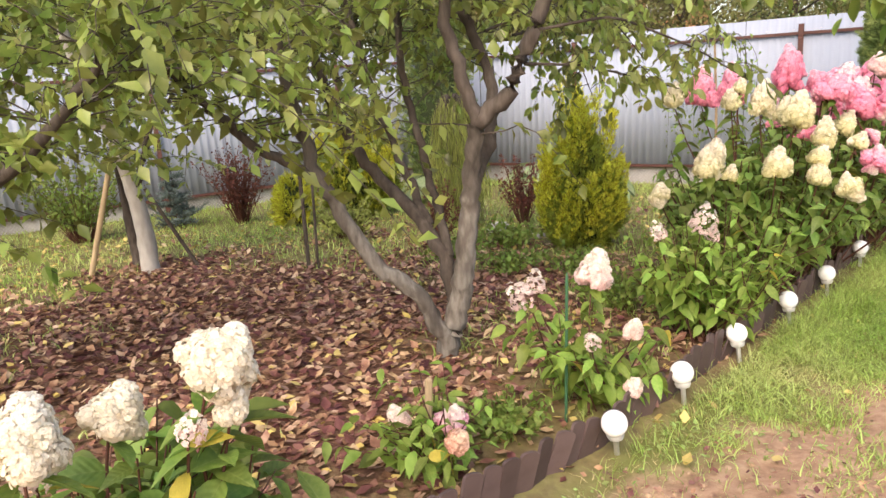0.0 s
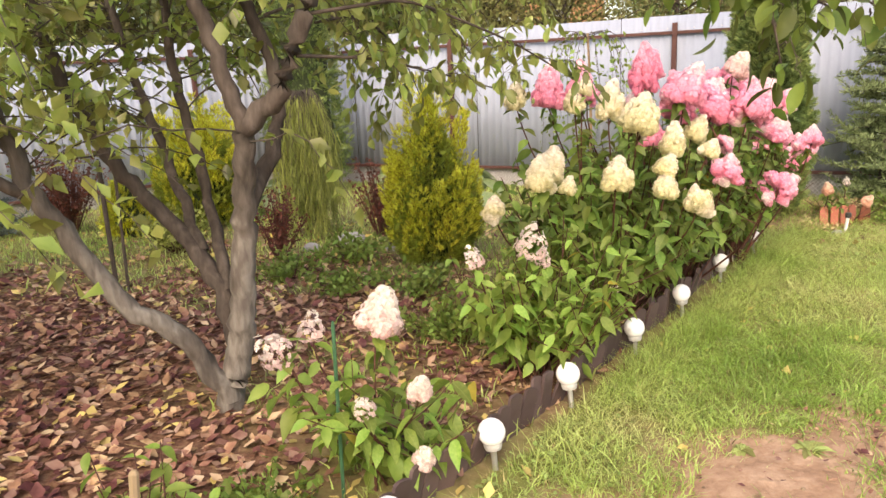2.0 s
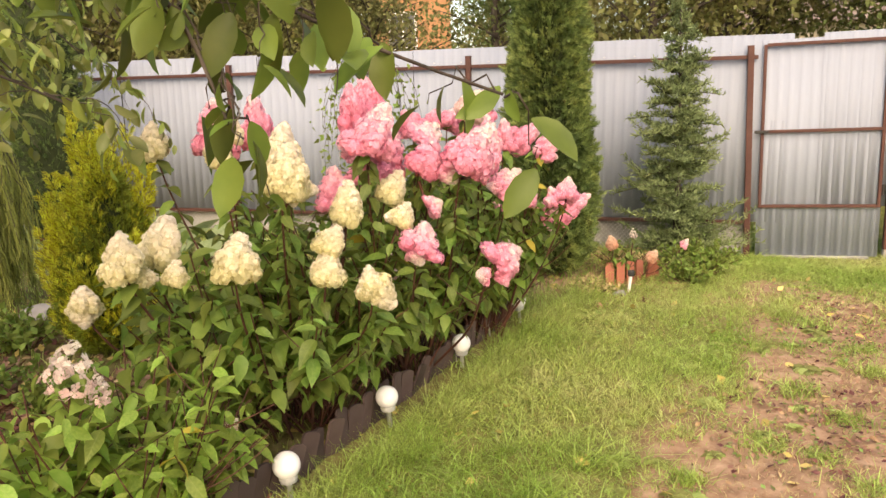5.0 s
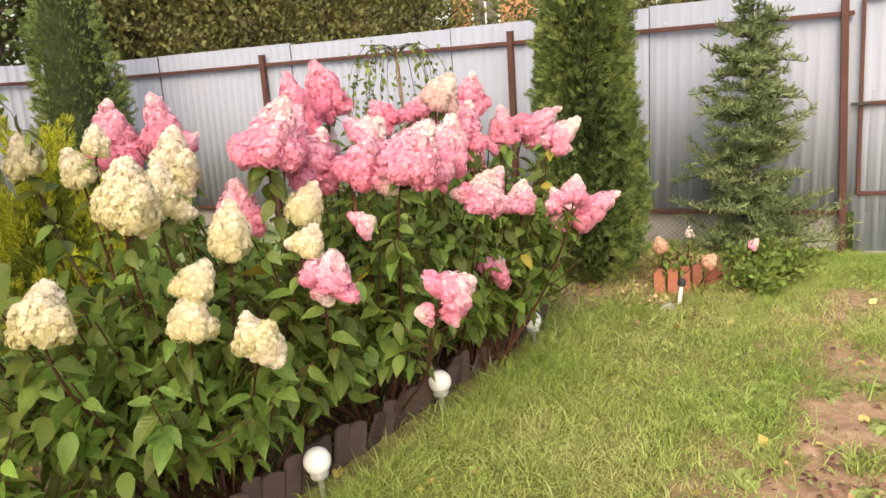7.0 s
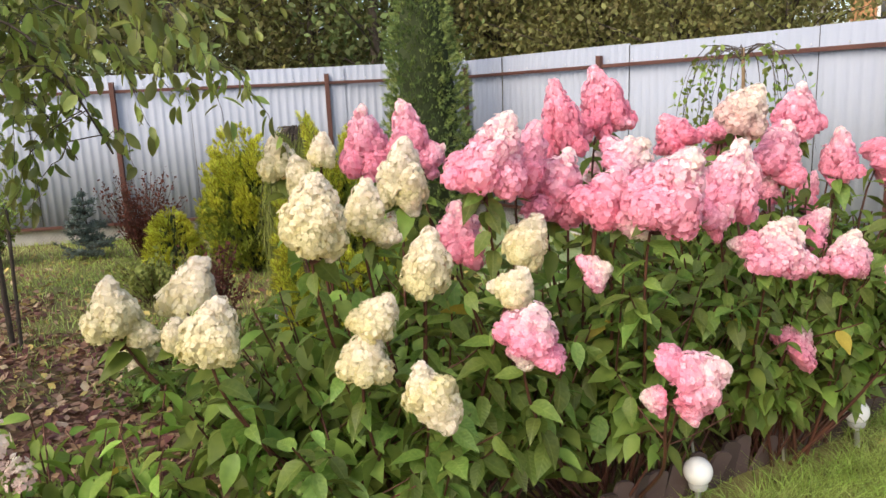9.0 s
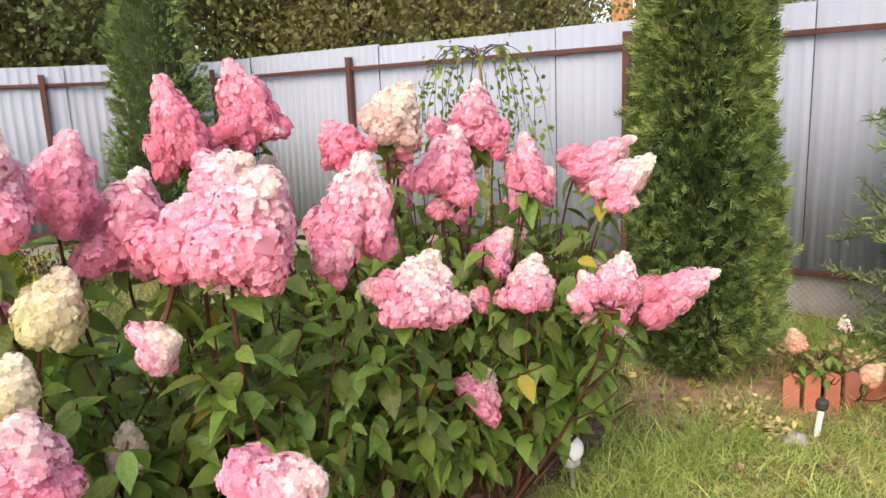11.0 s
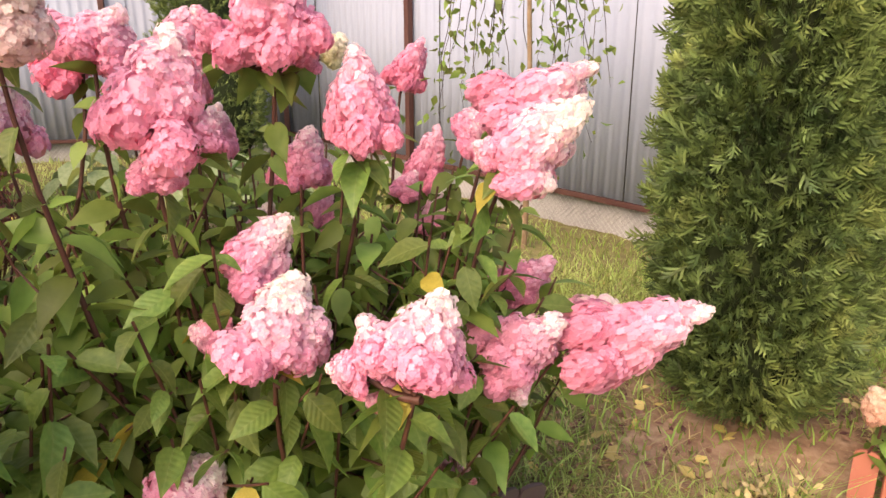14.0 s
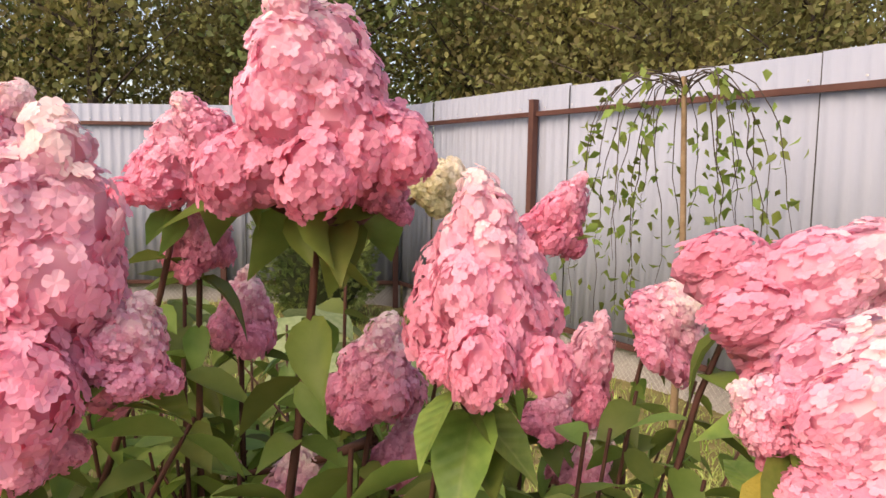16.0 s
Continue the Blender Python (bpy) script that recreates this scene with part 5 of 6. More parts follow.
# ---- conifers ----
def spray_shape():
    """A flat thuja spray: a forked fan of narrow tapering leaflets."""
    vs, fs = [], []
    for a, s, y0 in ((0, 1.0, 0.0), (0.65, 0.6, 0.12), (-0.65, 0.6, 0.22), (0.6, 0.48, 0.36), (-0.6, 0.46, 0.46), (0.5, 0.34, 0.6), (-0.5, 0.32, 0.7)):
        c, si = math.cos(a), math.sin(a)
        o = len(vs)
        for x, y in ((-0.05, 0), (0.05, 0), (0.075, 0.6), (0.0, 1.0), ):
            x, y = x * 0.85, y * s
            vs.append((c * x + si * y, y0 + -si * x + c * y, -0.12 * y * y + 0.03 * math.sin(7 * y + a)))
        fs.append((o, o + 1, o + 2, o + 3))
    return np.array(vs), np.array(fs)


SPRAY = spray_shape()


def shell(profile, n, r, dz=0.0):
    """n points on a turned outline of (height, radius), with outward directions."""
    h = np.array([p[0] for p in profile])
    w = np.array([p[1] for p in profile])
    z = h[0] + (h[-1] - h[0]) * r.uniform(size=3 * n)
    rad = np.interp(z, h, w)
    keep = r.uniform(size=3 * n) < rad / w.max() + 0.05
    z, rad = z[keep][:n], rad[keep][:n]
    th = r.uniform(0, 2 * np.pi, len(z))
    return z, rad, th


def thuja(base, profile, n, label, leaf, seed, name="thuja", size=0.085, mat="thuja", upright=0.7, leanto=(0, 0), plumes=0):
    r = np.random.default_rng(seed)
    bx, by = base
    root = thing(name, (bx, by, gz(bx, by)), label, "conifer")
    z, rad, th = shell(profile, n, r)
    bump = 1 + 0.09 * np.sin(3 * th + 4 * z) + 0.09 * np.sin(7 * th - 13 * z) + 0.07 * np.sin(11 * th + 23 * z) + 0.05 * np.sin(17 * th - 31 * z)
    depth = r.uniform(0.76, 1.06, len(z)) * bump
    pos = np.stack([rad * depth * np.cos(th) + leanto[0] * z, rad * depth * np.sin(th) + leanto[1] * z, z], 1)
    outw = np.stack([np.cos(th), np.sin(th), np.zeros(len(z))], 1)
    axis = unit(outw * r.uniform(0.4, 1.1, len(z))[:, None] + np.array((0, 0, upright)) * r.uniform(-0.3, 1.3, len(z))[:, None] + r.normal(0, 0.25, (len(z), 3)))
    side = unit(np.cross(outw, (0, 0, 1.0)) + r.normal(0, 0.5, (len(z), 3)))
    v, f = scatter(*SPRAY, pos, bases(axis, side), size * r.uniform(0.6, 1.3, len(z)))
    link_mesh("foliage", v, f, M[mat], root)["kind"] = "stuff"
    if plumes:
        # golden young shoots stand out in upright plumes, thicker towards the top
        z, rad, th = shell([(max(h, 0.15), w) for h, w in profile], plumes, r)
        tops, ways = [], []
        for zz, rr, tt in zip(z, rad, th):
            m_ = int(64 * (0.08 + 1.2 * zz / profile[-1][0]))
            u = r.uniform(0, 1, m_)
            ring = 0.055 * (1 - u) + 0.008
            q = r.uniform(0, 2 * np.pi, m_)
            foot = np.array((1.06 * rr * math.cos(tt), 1.06 * rr * math.sin(tt), zz - 0.05))
            grow = unit(np.array((0.35 * math.cos(tt), 0.35 * math.sin(tt), 1.0)))
            tops.append(foot + grow * (u * (0.16 + 0.16 * zz) * r.uniform(0.7, 1.4))[:, None] + np.stack([ring * np.cos(q), ring * np.sin(q), 0 * q], 1))
            ways.append(unit(grow + np.stack([0.55 * np.cos(q), 0.55 * np.sin(q), 0 * q], 1)))
        tops, ways = np.concatenate(tops), np.concatenate(ways)
        v, f = scatter(*SPRAY, tops, bases(ways, unit(r.normal(size=tops.shape))), size * r.uniform(0.5, 0.95, len(tops)))
        link_mesh("young_growth", v, f, M["gold"], root, "golden-yellow young shoots")["kind"] = "stuff"
    # a near-black solid core stands in for the shade deep between the sprays
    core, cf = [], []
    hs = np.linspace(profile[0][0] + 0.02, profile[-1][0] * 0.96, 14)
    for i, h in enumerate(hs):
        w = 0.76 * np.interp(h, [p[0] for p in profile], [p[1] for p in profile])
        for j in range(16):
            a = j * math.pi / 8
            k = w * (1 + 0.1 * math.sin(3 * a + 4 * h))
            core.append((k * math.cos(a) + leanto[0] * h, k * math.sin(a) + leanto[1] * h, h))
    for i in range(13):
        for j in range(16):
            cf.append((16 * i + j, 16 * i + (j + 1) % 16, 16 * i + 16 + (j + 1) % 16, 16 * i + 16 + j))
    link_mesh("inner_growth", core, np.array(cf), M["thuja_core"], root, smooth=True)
    v, f = tube([(0, 0, -0.05), (0, 0, 0.25), (0, 0, 0.5)], 0.05, 0.03, 8)
    link_mesh("trunk", v, f, M["bark_dark"], root)
    return root


thuja((4.72, 7.5), ((0.04, 0.2), (0.2, 0.31), (0.6, 0.34), (1.4, 0.3), (2.2, 0.26), (3.0, 0.19), (3.5, 0.03)), 16000, "tall dark green columnar thuja before the fence", "thuja", 41)
thuja((0.05, 11.1), ((0.04, 0.25), (0.3, 0.45), (0.9, 0.5), (1.8, 0.43), (2.6, 0.33), (3.3, 0.16), (3.7, 0.03)), 5000, "dark green columnar thuja in the fence corner", "thuja", 42)
thuja((1.24, 6.42), ((0.02, 0.2), (0.2, 0.29), (0.45, 0.29), (0.7, 0.22), (0.95, 0.11), (1.14, 0.03)), 4200, "golden-green bushy thuja behind the hydrangeas", "thuja", 43, size=0.08, mat="gold_inner", upright=1.6, plumes=110)
thuja((-1.02, 8.9), ((0.02, 0.25), (0.3, 0.42), (0.65, 0.4), (0.95, 0.24), (1.12, 0.05)), 4200, "golden thuja at the back of the bed", "thuja", 44, size=0.085, mat="gold_inner", upright=1.5, plumes=100)
thuja((-1.75, 8.55), ((0.02, 0.15), (0.2, 0.22), (0.45, 0.15), (0.6, 0.02)), 700, "small golden conifer at the back of the bed", "thuja", 45, size=0.1, mat="gold", upright=1.5)


def fir(base, height, spread, label, seed, mat, n_whorl=16, name="fir", needle=0.022):
    """A young fir: whorls of rising branches with side twigs lined by needles."""
    r = np.random.default_rng(seed)
    bx, by = base
    root = thing(name, (bx, by, gz(bx, by)), label, "conifer")
    link_mesh("trunk", *tube(smooth_line([(0, 0, -0.05), (0.01, 0, height * 0.5), (0, 0, height)], 12), 0.03 * height / 2, 0.006, 8, 0.05), M["bark_dark"], root, smooth=True)
    limbs, pos, axs = [], [], []
    for w in range(n_whorl):
        u = w / n_whorl
        level = height * (0.05 + 0.92 * u)
        reach = spread * (1 - u) ** 0.75 * (0.75 + 0.25 * math.sin(w * 2.1))
        for b in range(10 if u < 0.75 else 6):
            a = r.uniform(0, 2 * np.pi)
            d = np.array((math.cos(a), math.sin(a), 0))
            z = level + r.normal(0, 0.03 * height * (1 - u))
            L_ = reach * r.uniform(0.65, 1.15)
            ln_ = smooth_line([(0, 0, z), d * L_ * 0.5 + (0, 0, z + 0.02), d * L_ + (0, 0, z + L_ * r.uniform(-0.2, 0.45))], 9)
            limbs.append(tube(ln_, 0.008 * (1 - u) + 0.003, 0.002, 4))
            twig_lines = [ln_]
            for s in range(2, 9):
                for sg in (1, -1):
                    sd = unit(np.cross(d, (0, 0, 1.0)) * sg + d * 0.9 + (0, 0, 0.15))
                    tl = L_ * 0.42 * (1.05 - s / 9) * r.uniform(0.7, 1.2)
                    twig_lines.append(smooth_line([ln_[s - 1], ln_[s - 1] + sd * tl * 0.5, ln_[s - 1] + sd * tl + (0, 0, 0.02)], 4))
            for tl_ in twig_lines:
                seg = np.linalg.norm(np.diff(tl_, axis=0), axis=1).sum()
                n = max(3, int(seg / 0.011))
                q = np.stack([np.interp(np.linspace(0.1, 1, n) * (len(tl_) - 1), np.arange(len(tl_)), tl_[:, j]) for j in range(3)], 1)
                t = unit(tl_[-1] - tl_[0])
                pos.append(q)
                axs.append(unit(r.normal(size=(n, 3)) * 0.8 + t * 0.9 + np.array((0, 0, 0.35))))
    pos, axs = np.concatenate(pos), np.concatenate(axs)
    needle_v = np.array([(-0.09, 0, 0), (0.09, 0, 0), (0.07, 0.8, 0.02), (-0.07, 0.8, 0.02)])
    v, f = scatter(needle_v, np.array([[0, 1, 2, 3]]), pos, bases(axs, unit(r.normal(size=(len(pos), 3)))), needle * r.uniform(0.8, 1.3, len(pos)))
    link_mesh("branchwork", *merge(limbs), M["bark_dark"], root)["kind"] = "stuff"
    link_mesh("needles", v, f, M[mat], root)["kind"] = "stuff"
    return root


fir((6.2, 7.75), 2.7, 0.8, "young green fir tree before the fence", 51, "fir", 26, needle=0.055)
fir((-3.3, 9.0), 0.8, 0.42, "small blue spruce at the back of the bed", 52, "blue_fir", 9, name="spruce", needle=0.045)


def weeping(base, height, label, seed, mat, n, leaf, spread, per, name, category, leaf_mat, bark, twig=0.7):
    """A grafted weeping tree: an upright stem, arching crown twigs, hanging strands with leaves."""
    r = np.random.default_rng(seed)
    bx, by = base
    root = thing(name, (bx, by, gz(bx, by)), label, category)
    link_mesh("trunk", *tube(smooth_line([(0, 0, -0.05), (0.03, 0.0, height * 0.5), (0, 0, height)], 10), 0.022, 0.013, 8, 0.05), M[bark], root, smooth=True)
    strands, pos, axs = [], [], []
    for k in range(n):
        a = r.uniform(0, 2 * np.pi)
        s = spread * r.uniform(0.35, 1.1)
        d = np.array((math.cos(a), math.sin(a), 0))
        fall = height * twig * r.uniform(0.5, 1.1)
        ln_ = smooth_line([(0, 0, height * r.uniform(0.93, 1.0)), d * s * 0.4 + (0, 0, height + 0.08), d * s * 0.8 + (0, 0, height - 0.1), d * s + (0, 0, height - fall * 0.5), d * s * 1.05 + (0, 0, max(0.15, height - fall))], 12)
        ln_[3:] += np.cumsum(r.normal(0, 0.017, (9, 3)), 0)
        strands.append(tube(ln_, 0.004, 0.0012, 4))
        m_ = int(fall / per)
        q = np.stack([np.interp(np.linspace(0.25, 1, m_) * 11, np.arange(12), ln_[:, j]) for j in range(3)], 1)
        pos.append(q + r.normal(0, 0.012 if leaf_mat == "weeping" else 0.045, q.shape))
        axs.append(unit(r.normal(size=q.shape) * (0.16 if leaf_mat == "weeping" else 0.7) + np.array((0, 0, -0.8))))
    pos, axs = np.concatenate(pos), np.concatenate(axs)
    shape = THREAD if leaf_mat == "weeping" else SMALL_LEAF
    v, f = scatter(*shape, pos, bases(axs, unit(r.normal(size=pos.shape))), leaf * r.uniform(0.6, 1.3, len(pos)))
    link_mesh("strand_growth", *merge(strands), M["bark_dark"], root)["kind"] = "stuff"
    link_mesh("leaves", v, f, M[leaf_mat], root)["kind"] = "stuff"
    return root


weeping((3.5, 9.3), 1.92, "small weeping birch with hanging strands before the fence", 61, None, 21, 0.062, 0.54, 0.05, "weeping_birch", "tree", "birch_leaf", "birch_bark")
weeping((0.2, 7.8), 1.4, "weeping conifer with long hanging green strands", 62, None, 120, 0.13, 0.27, 0.013, "weeping_conifer", "conifer", "weeping", "bark_dark", 0.95)


def twiggy(base, height, spread, label, seed, mat, n, leaf, name="barberry", category="shrub"):
    r = np.random.default_rng(seed)
    bx, by = base
    root = thing(name, (bx, by, gz(bx, by)), label, category)
    tubes, pos = [], []
    for k in range(n):
        a = r.uniform(0, 2 * np.pi)
        d = np.array((math.cos(a), math.sin(a), 0)) * spread * r.uniform(0.1, 1)
        h = height * r.uniform(0.55, 1.05)
        ln_ = smooth_line([d * 0.15, d * 0.55 + (0, 0, h * 0.55), d + (0, 0, h)], 8)
        tubes.append(tube(ln_, 0.005, 0.002, 4))
        q = np.stack([np.interp(np.linspace(0.3, 1, 26) * 7, np.arange(8), ln_[:, j]) for j in range(3)], 1)
        pos.append(q + r.normal(0, 0.02, q.shape))
    pos = np.concatenate(pos)
    axs = unit(r.normal(size=pos.shape) + np.array((0, 0, 0.3)))
    v, f = scatter(*SMALL_LEAF, pos, bases(axs, unit(r.normal(size=pos.shape) + (0, 0, 0.5))), leaf * r.uniform(0.6, 1.3, len(pos)))
    link_mesh("stem_growth", *merge(tubes), M["stem"], root)["kind"] = "stuff"
    link_mesh("leaves", v, f, M[mat], root)["kind"] = "stuff"
    return root


twiggy((-0.05, 6.9), 0.6, 0.3, "dark red barberry shrub in the bed", 71, "barberry", 40, 0.03)
twiggy((0.85, 7.6), 0.75, 0.3, "dark red barberry shrub beside a weeping conifer", 72, "barberry", 45, 0.03)
twiggy((-2.5, 9.0), 0.95, 0.5, "purple-brown barberry shrub at the back of the bed", 73, "barberry", 80, 0.035)
twiggy((-1.0, 7.4), 0.4, 0.45, "low green leafy shrub in the bed", 74, "weeping", 50, 0.045, "shrub")
twiggy((0.6, 6.6), 0.22, 0.45, "low green ground-cover plant in the bed", 75, "birch_leaf", 26, 0.05, "ground_cover_plant")
twiggy((1.0, 5.4), 0.2, 0.4, "low green ground-cover plant in the bed", 85, "birch_leaf", 24, 0.045, "ground_cover_plant")
twiggy((0.5, 5.7), 0.16, 0.4, "low green ground-cover plant in the bed", 86, "birch_leaf", 22, 0.045, "ground_cover_plant")
twiggy((0.1, 6.2), 0.16, 0.4, "low green ground-cover plant in the bed", 87, "birch_leaf", 22, 0.045, "ground_cover_plant")
twiggy((1.1, 4.6), 0.22, 0.3, "low green weeds in the bed", 88, "birch_leaf", 24, 0.045, "ground_cover_plant")
twiggy((0.2, 3.0), 0.14, 0.25, "low green weeds in the bed", 89, "birch_leaf", 22, 0.04, "ground_cover_plant")
twiggy((-4.2, 8.4), 0.9, 0.7, "loose green shrub near the back fence", 76, "birch_leaf", 90, 0.05, "shrub")
twiggy((-5.6, 7.6), 1.1, 0.8, "loose green shrub near the back fence", 77, "birch_leaf", 90, 0.05, "shrub")
twiggy((5.9, 6.95), 0.3, 0.4, "weedy green plants along the fir's foot", 78, "birch_leaf", 50, 0.045, "weeds")
twiggy((5.6, 6.72), 0.2, 0.3, "low green weeds beside the terracotta edging", 90, "birch_leaf", 30, 0.04, "weeds")
twiggy((4.75, 6.75), 0.12, 0.25, "dry weed stalks in the grass by the thuja", 91, "dry", 24, 0.03, "dry_weeds")
twiggy((5.35, 7.3), 0.22, 0.34, "brown heap of dry cuttings under the fir", 79, "dry", 34, 0.035, "dry_cuttings", "plant debris")


def hosta(base, n, size, label, seed):
    r = np.random.default_rng(seed)
    bx, by = base
    root = thing("hosta", (bx, by, gz(bx, by)), label, "hosta", "hostas by the fence")
    for k in range(n):
        a, u = k * 2.4, (k + 1) / n
        d = np.array((math.cos(a), math.sin(a), 0))
        p = d * size * 0.5 * u + (0, 0, size * (0.9 - 0.5 * u))
        link_mesh("stalk", *tube(smooth_line([d * 0.02, p * 0.6 + (0, 0, 0.03), p], 5), 0.006, 0.004, 4), M["hosta"], root)
        t = bases((d + (0, 0, -0.25 - 0.3 * u))[None], np.array([[0, 0, 1.0]]))[0]
        o = link_mesh("leaf", *leaf_shape(0.85, 0.08, 0.3), M["hosta"], root, smooth=True)
        o.matrix_basis = as_matrix(t, p, size * r.uniform(0.5, 0.7))
    return root


hosta((1.2, 9.3), 11, 0.6, "pale variegated large-leaved hosta", 81)
hosta((1.9, 8.8), 11, 0.55, "pale variegated large-leaved hosta", 82)
hosta((-0.2, 9.6), 10, 0.5, "pale large-leaved hosta near the fence", 83)

# ---- corner by the gate ----
red = thing("terracotta_edging", (0, 0, 0), "short row of terracotta plastic picket edging", "edging")
slat_r = None
pts = [(5.02, 6.97), (5.11, 6.95), (5.2, 6.94), (5.29, 6.94), (5.38, 6.95), (5.47, 6.98)]
for i, (x, y) in enumerate(pts):
    m = pose(x, y, gz(x, y) - 0.01, rng.normal(-6, 5), rng.normal(4, 4), rng.normal(0, 9) + 6 * (i - 2))
    if slat_r is None:
        slat_r = part("slat", edging_slat(0.074, 0.2, 0.016), M["terracotta"], red)
        slat_r.matrix_basis = m
    else:
        share(slat_r, "slat", m, red)
hydrangea((5.25, 7.08), [(5.02, 6.95, 0.38, 0.12, "peach"), (5.3, 6.75, 0.27, 0.11, "peach"), (5.32, 7.1, 0.4, 0.08, L), (5.75, 6.95, 0.3, 0.08, B)],
          "low hydrangea with peach flowers behind terracotta edging", 8, 0.2, 0.25, 50, 0.075, low=0.02, seed=25, trim=False)


def spot_light(x, y):
    root = thing("spot_light", (x, y, gz(x, y)), "small white solar stake light with a black head", "garden light")
    root.rotation_euler = (radians(3), radians(6), 0)
    root.scale = (0.75, 0.75, 0.78)
    bm = bmesh.new()
    lathe(bm, ((0.012, -0.06), (0.016, 0.0), (0.019, 0.15), (0.019, 0.19)), n=14)
    part("tube", bm, M["white_paint"], root, "white plastic tube")
    bm = bmesh.new()
    lathe(bm, ((0.03, 0.185), (0.036, 0.2), (0.036, 0.235), (0.03, 0.245)), n=16)
    part("head", bm, M["black"], root, "black solar head")
    return root


spot_light(5.01, 6.65)


def fieldstone(x, y, size, seed, label):
    bm = bmesh.new()
    bmesh.ops.create_icosphere(bm, subdivisions=3, radius=1)
    for v in bm.verts:
        k = 1 + 0.25 * noise.noise(v.co * 1.3 + Vector((seed, 0, 0))) + 0.08 * noise.noise(v.co * 4 + Vector((0, seed, 0)))
        v.co = Vector((v.co.x * size[0] * k, v.co.y * size[1] * k, v.co.z * size[2] * k))
    o = part("stone", bm, M["stone"], smooth=True)
    o.matrix_basis = pose(x, y, gz(x, y) + size[2] * 0.4, 0, 0, 30 * seed)
    return tagged(o, label, "stone")


fieldstone(4.9, 6.6, (0.065, 0.045, 0.035), 1, "grey flat stone lying in the grass")
fieldstone(0.55, 7.4, (0.16, 0.12, 0.08), 2, "grey boulder in the bed")
fieldstone(0.2, 7.2, (0.1, 0.08, 0.05), 3, "grey boulder in the bed")
fieldstone(0.9, 7.0, (0.09, 0.08, 0.05), 4, "grey boulder in the bed")


def weed(x, y, seed, size):
    r = np.random.default_rng(seed)
    root = thing("broadleaf_weed", (x, y, gz(x, y)), "flat rosette of broad green weed leaves on bare soil", "weed", "weeds on the bare soil")
    for k in range(13):
        a = k * 0.97 + r.normal(0, 0.2)
        t = bases(np.array([[math.cos(a), math.sin(a), r.uniform(0.1, 0.4)]]), np.array([[0, 0, 1.0]]))[0]
        o = new("leaf", WEED_LEAF)
        o.parent = root
        o.matrix_basis = as_matrix(t, np.zeros(3), size * r.uniform(0.7, 1.2))


WEED_LEAF = LEAF_MESHES[3].copy()
WEED_LEAF.materials.clear()
WEED_LEAF.materials.append(M["weed_leaf"])
for i in range(64):
    a, d = rng.uniform(1.2, 6.2), rng.uniform(-0.4, 0.75)
    off = -(soil_edge(a) + 0.05 + 0.9 * d)
    p = BED + ALONG * a + ACROSS * off
    weed(p[0], p[1], 200 + i, rng.uniform(0.055, 0.12))

# ---- beyond the fence ----
FAR_LEAF = (np.array([(0, 0, 0), (-0.3, 0.45, 0.06), (0, 1.0, -0.1), (0.3, 0.45, 0.06)]), np.array([(0, 3, 2, 1)]))


def wood_tree(seed, height, crown, n, label, leaf_mat="wood_leaf"):
    r = np.random.default_rng(seed)
    root = thing("woodland_tree", (0, 0, 0), label, "tree", "trees beyond the fence")
    link_mesh("trunk", *tube(smooth_line([(0, 0, -0.2), (0.1, 0.05, height * 0.4), (0.0, 0.1, height * 0.9)], 12), 0.12, 0.03, 8, 0.05), M["bark_dark"], root, smooth=True)
    limbs, pos = [], []
    for k in range(38):
        z = height * r.uniform(0.12, 0.9)
        a = r.uniform(0, 2 * np.pi)
        L_ = crown * r.uniform(0.5, 1.1) * math.sin(math.pi * min(1, max(0.15, z / height)) ** 0.8)
        d = np.array((math.cos(a), math.sin(a), 0.5))
        ln_ = smooth_line([(0, 0, z), d * L_ * 0.6 + (0, 0, z), d * L_ + (0, 0, z - 0.1)], 7)
        limbs.append(tube(ln_, 0.03, 0.008, 3))
        m_ = n // 38
        c = ln_[r.integers(2, 7, m_)]
        pos.append(c + r.normal(0, 0.32, (m_, 3)))
    pos = np.concatenate(pos)
    axs = unit(r.normal(size=pos.shape) + np.array((0, 0, -0.5)))
    v, f = scatter(*FAR_LEAF, pos, bases(axs, unit(r.normal(size=pos.shape) + (0, 0, 0.6))), 0.11 * r.uniform(0.6, 1.3, len(pos)))
    link_mesh("limb_growth", *merge(limbs), M["bark_dark"], root)["kind"] = "stuff"
    link_mesh("crown", v, f, M[leaf_mat], root)["kind"] = "stuff"
    return root


kinds = [wood_tree(91, 6.5, 1.9, 8200, "yellowing willow beyond the fence"), wood_tree(92, 5.5, 2.1, 8200, "yellow-green bushy tree beyond the fence"), wood_tree(93, 7.5, 1.7, 8200, "tall green tree beyond the fence", "wood_leaf_dark")]
spots = []
for k in range(9):
    spots.append((CORNER[0] - 1.5 * k + 1.0, CORNER[1] - 0.75 * k + 3.2 + 1.2 * (k % 2)))
for k in range(9):
    spots.append((CORNER[0] - 1.9 * k + 2.0, CORNER[1] - 0.95 * k + 7.0))
for k in range(7):
    spots.append((1.6 + 1.7 * k, 14.6 - 0.75 * k + 1.4 * (k % 2)))
for k in range(10):
    spots.append((-9 + 2.7 * k, 20.5 + 1.1 * (k % 3)))
for k in range(9):
    spots.append((-6 + 4.5 * k, 38.0 + 1.5 * (k % 2)))
for k in range(5):
    spots.append((11 + 1.6 * k, 12.5 - 1.6 * k))
spots = [p for p in spots if abs(p[0] - 3.2 - (p[1] - 2.6) * 0.222) > 0.7 or p[1] < 13 or p[1] > 35]
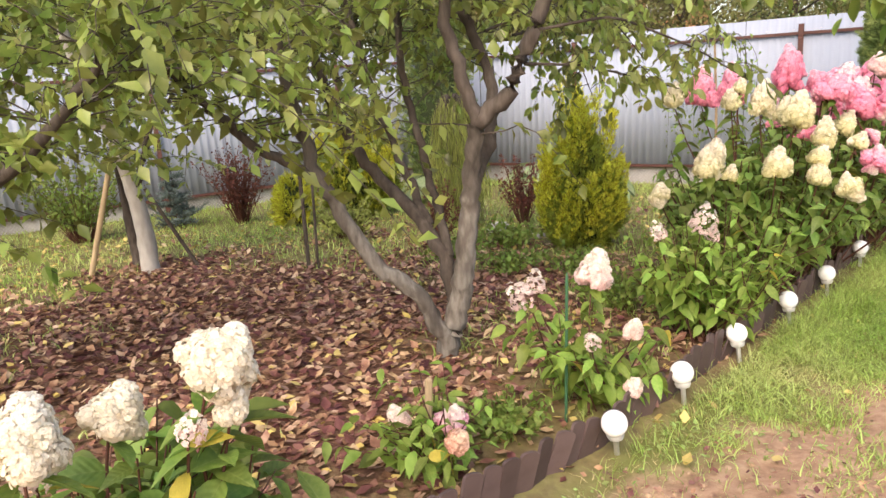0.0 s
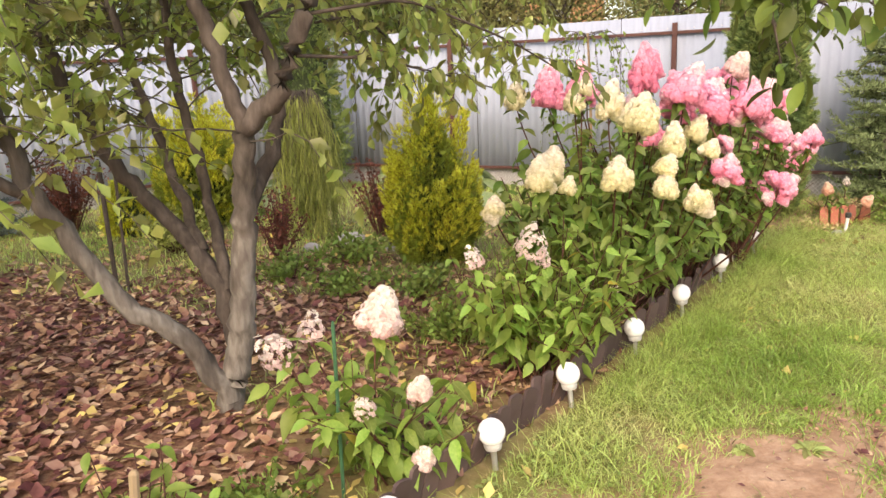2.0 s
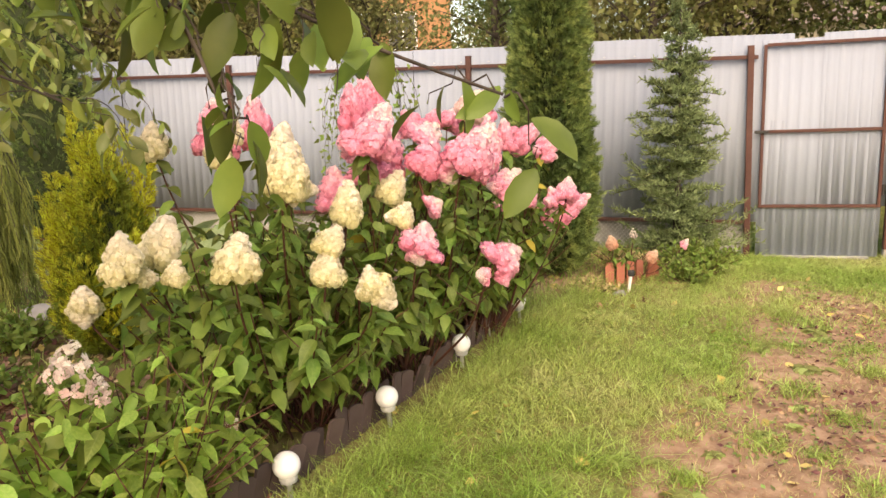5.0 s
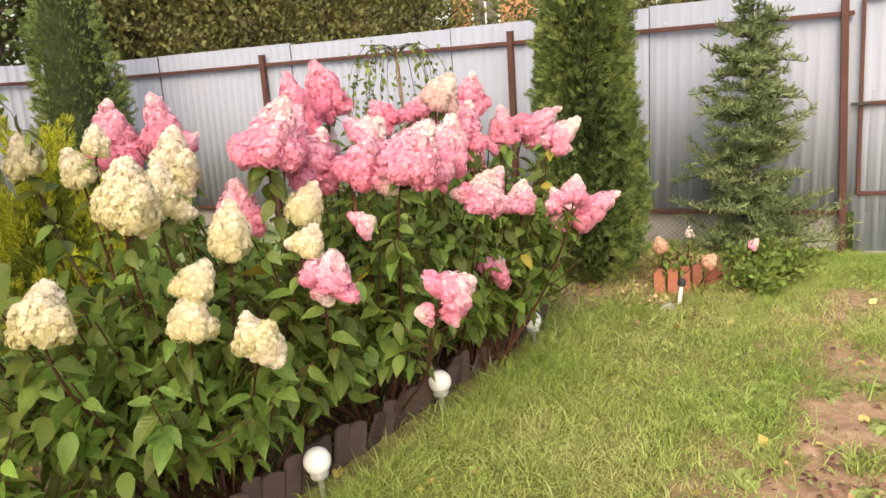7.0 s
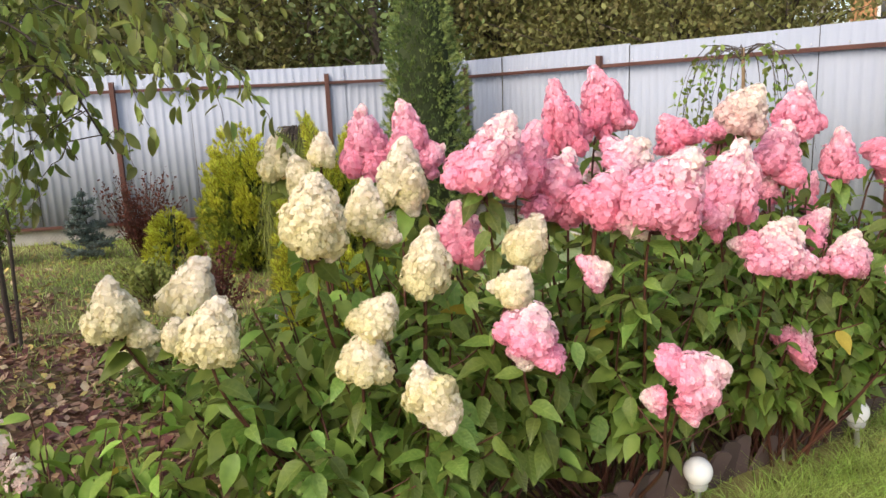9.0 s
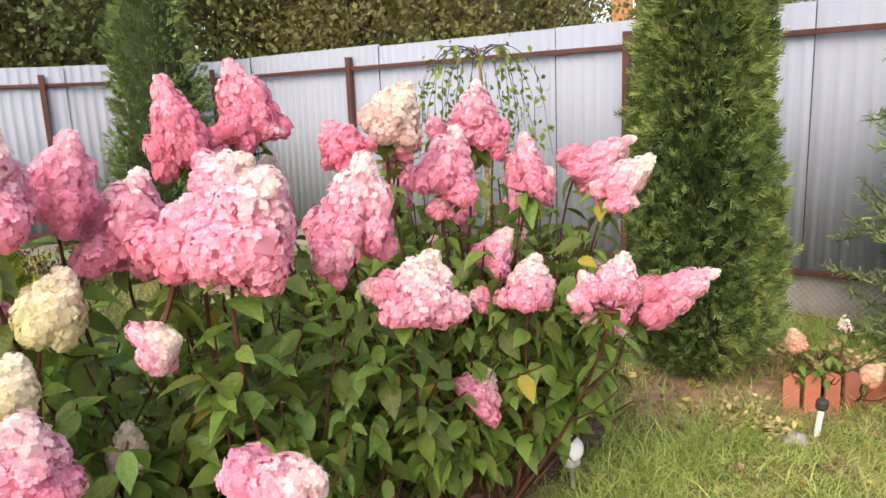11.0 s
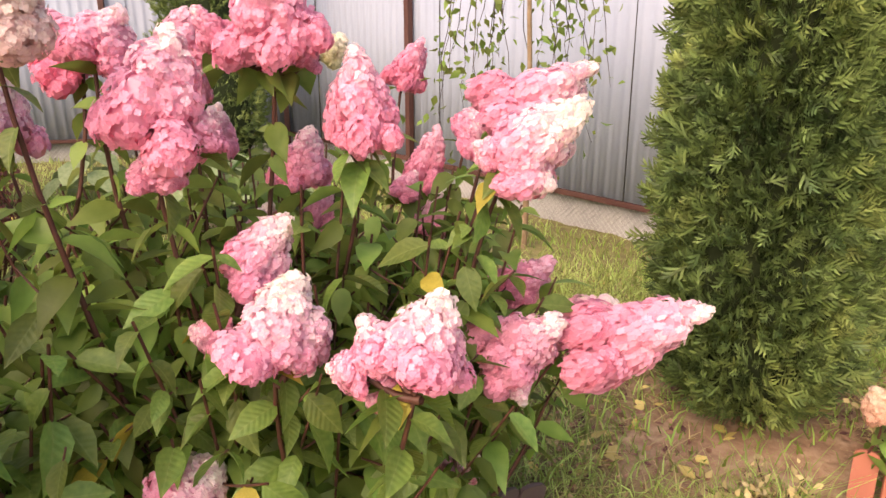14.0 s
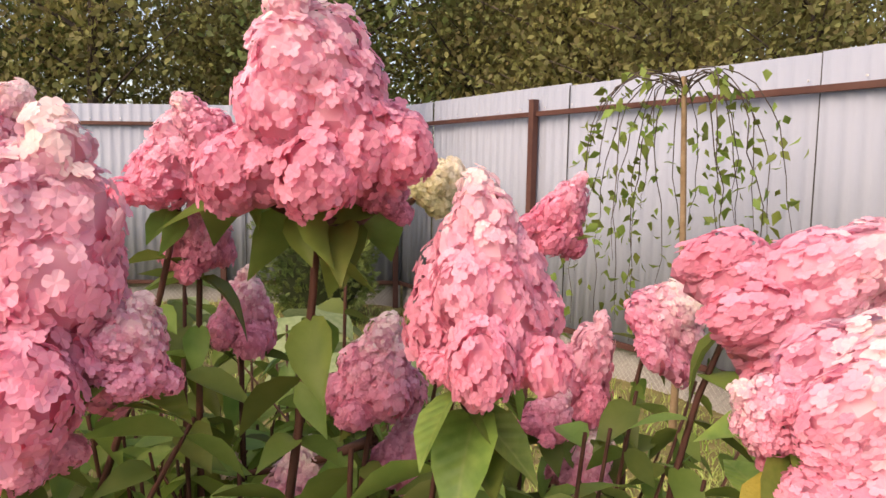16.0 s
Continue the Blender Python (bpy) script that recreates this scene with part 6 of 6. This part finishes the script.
for i, (x, y) in enumerate(spots):
    m = pose(x, y, 0.0, 0, 0, 77 * i) @ Matrix.Scale(0.85 + 0.3 * ((i * 7) % 5) / 5, 4)
    if i < 3:
        kinds[i].matrix_basis = m
    else:
        c = copy_thing(kinds[i % 3], m)
        c.matrix_basis = m
for x, y, k, size in ((4.15, 12.3, 1, 0.66), (2.9, 12.9, 0, 0.7)):
    m = pose(x, y, 0.0, 0, 0, 40 * x) @ Matrix.Scale(size, 4)
    c = copy_thing(kinds[k], m)
    c.matrix_basis = m


def house(at, yaw, size, wall, label, storeys=2):
    w, d, h = size
    root = thing("house", at, label, "house")
    root.rotation_euler = (0, 0, radians(yaw))
    bm = bmesh.new()
    box(bm, (w, d, h), (0, 0, h / 2), 0.02)
    part("wall", bm, wall, root)
    bm = bmesh.new()
    v = [bm.verts.new(p) for p in ((-w / 2 - 0.4, -d / 2 - 0.4, h), (w / 2 + 0.4, -d / 2 - 0.4, h), (w / 2 + 0.4, d / 2 + 0.4, h), (-w / 2 - 0.4, d / 2 + 0.4, h), (-w / 2 - 0.4, 0, h + d * 0.4), (w / 2 + 0.4, 0, h + d * 0.4))]
    for f in ((0, 1, 5, 4), (2, 3, 4, 5), (0, 4, 3), (1, 2, 5), (3, 2, 1, 0)):
        bm.faces.new([v[i] for i in f])
    part("roof", bm, M["roof"], root)
    for s in range(storeys):
        for x in np.arange(-w / 2 + 1.2, w / 2 - 0.8, 2.2):
            bm = bmesh.new()
            box(bm, (1.0, 0.08, 1.3), (x, -d / 2 - 0.02, 1.5 + 2.7 * s), 0.01)
            win = part("window", bm, M["white_paint"], root)
            for dx in (-0.22, 0.22):
                bm = bmesh.new()
                box(bm, (0.38, 0.03, 1.12), (x + dx, -d / 2 - 0.055, 1.5 + 2.7 * s), 0.005)
                part("pane", bm, M["glass"], win)
    return root


house((9.6, 31.0, 0), -15, (2.9, 7, 6), M["orange_wall"], "orange rendered house behind the trees")
house((22.0, 20.5, 0), -50, (8, 7, 3.4), M["pale_wall"], "pale rendered house beyond the gate", 1)

bm = bmesh.new()
lathe(bm, ((0.19, -0.2), (0.17, 3.0), (0.14, 8.5)), n=14)
utility_pole = part("utility_pole", bm, M["concrete"])
utility_pole.location = (5.75, 22.3, 0)
tagged(utility_pole, "pale concrete utility pole beyond the fence", "utility pole")
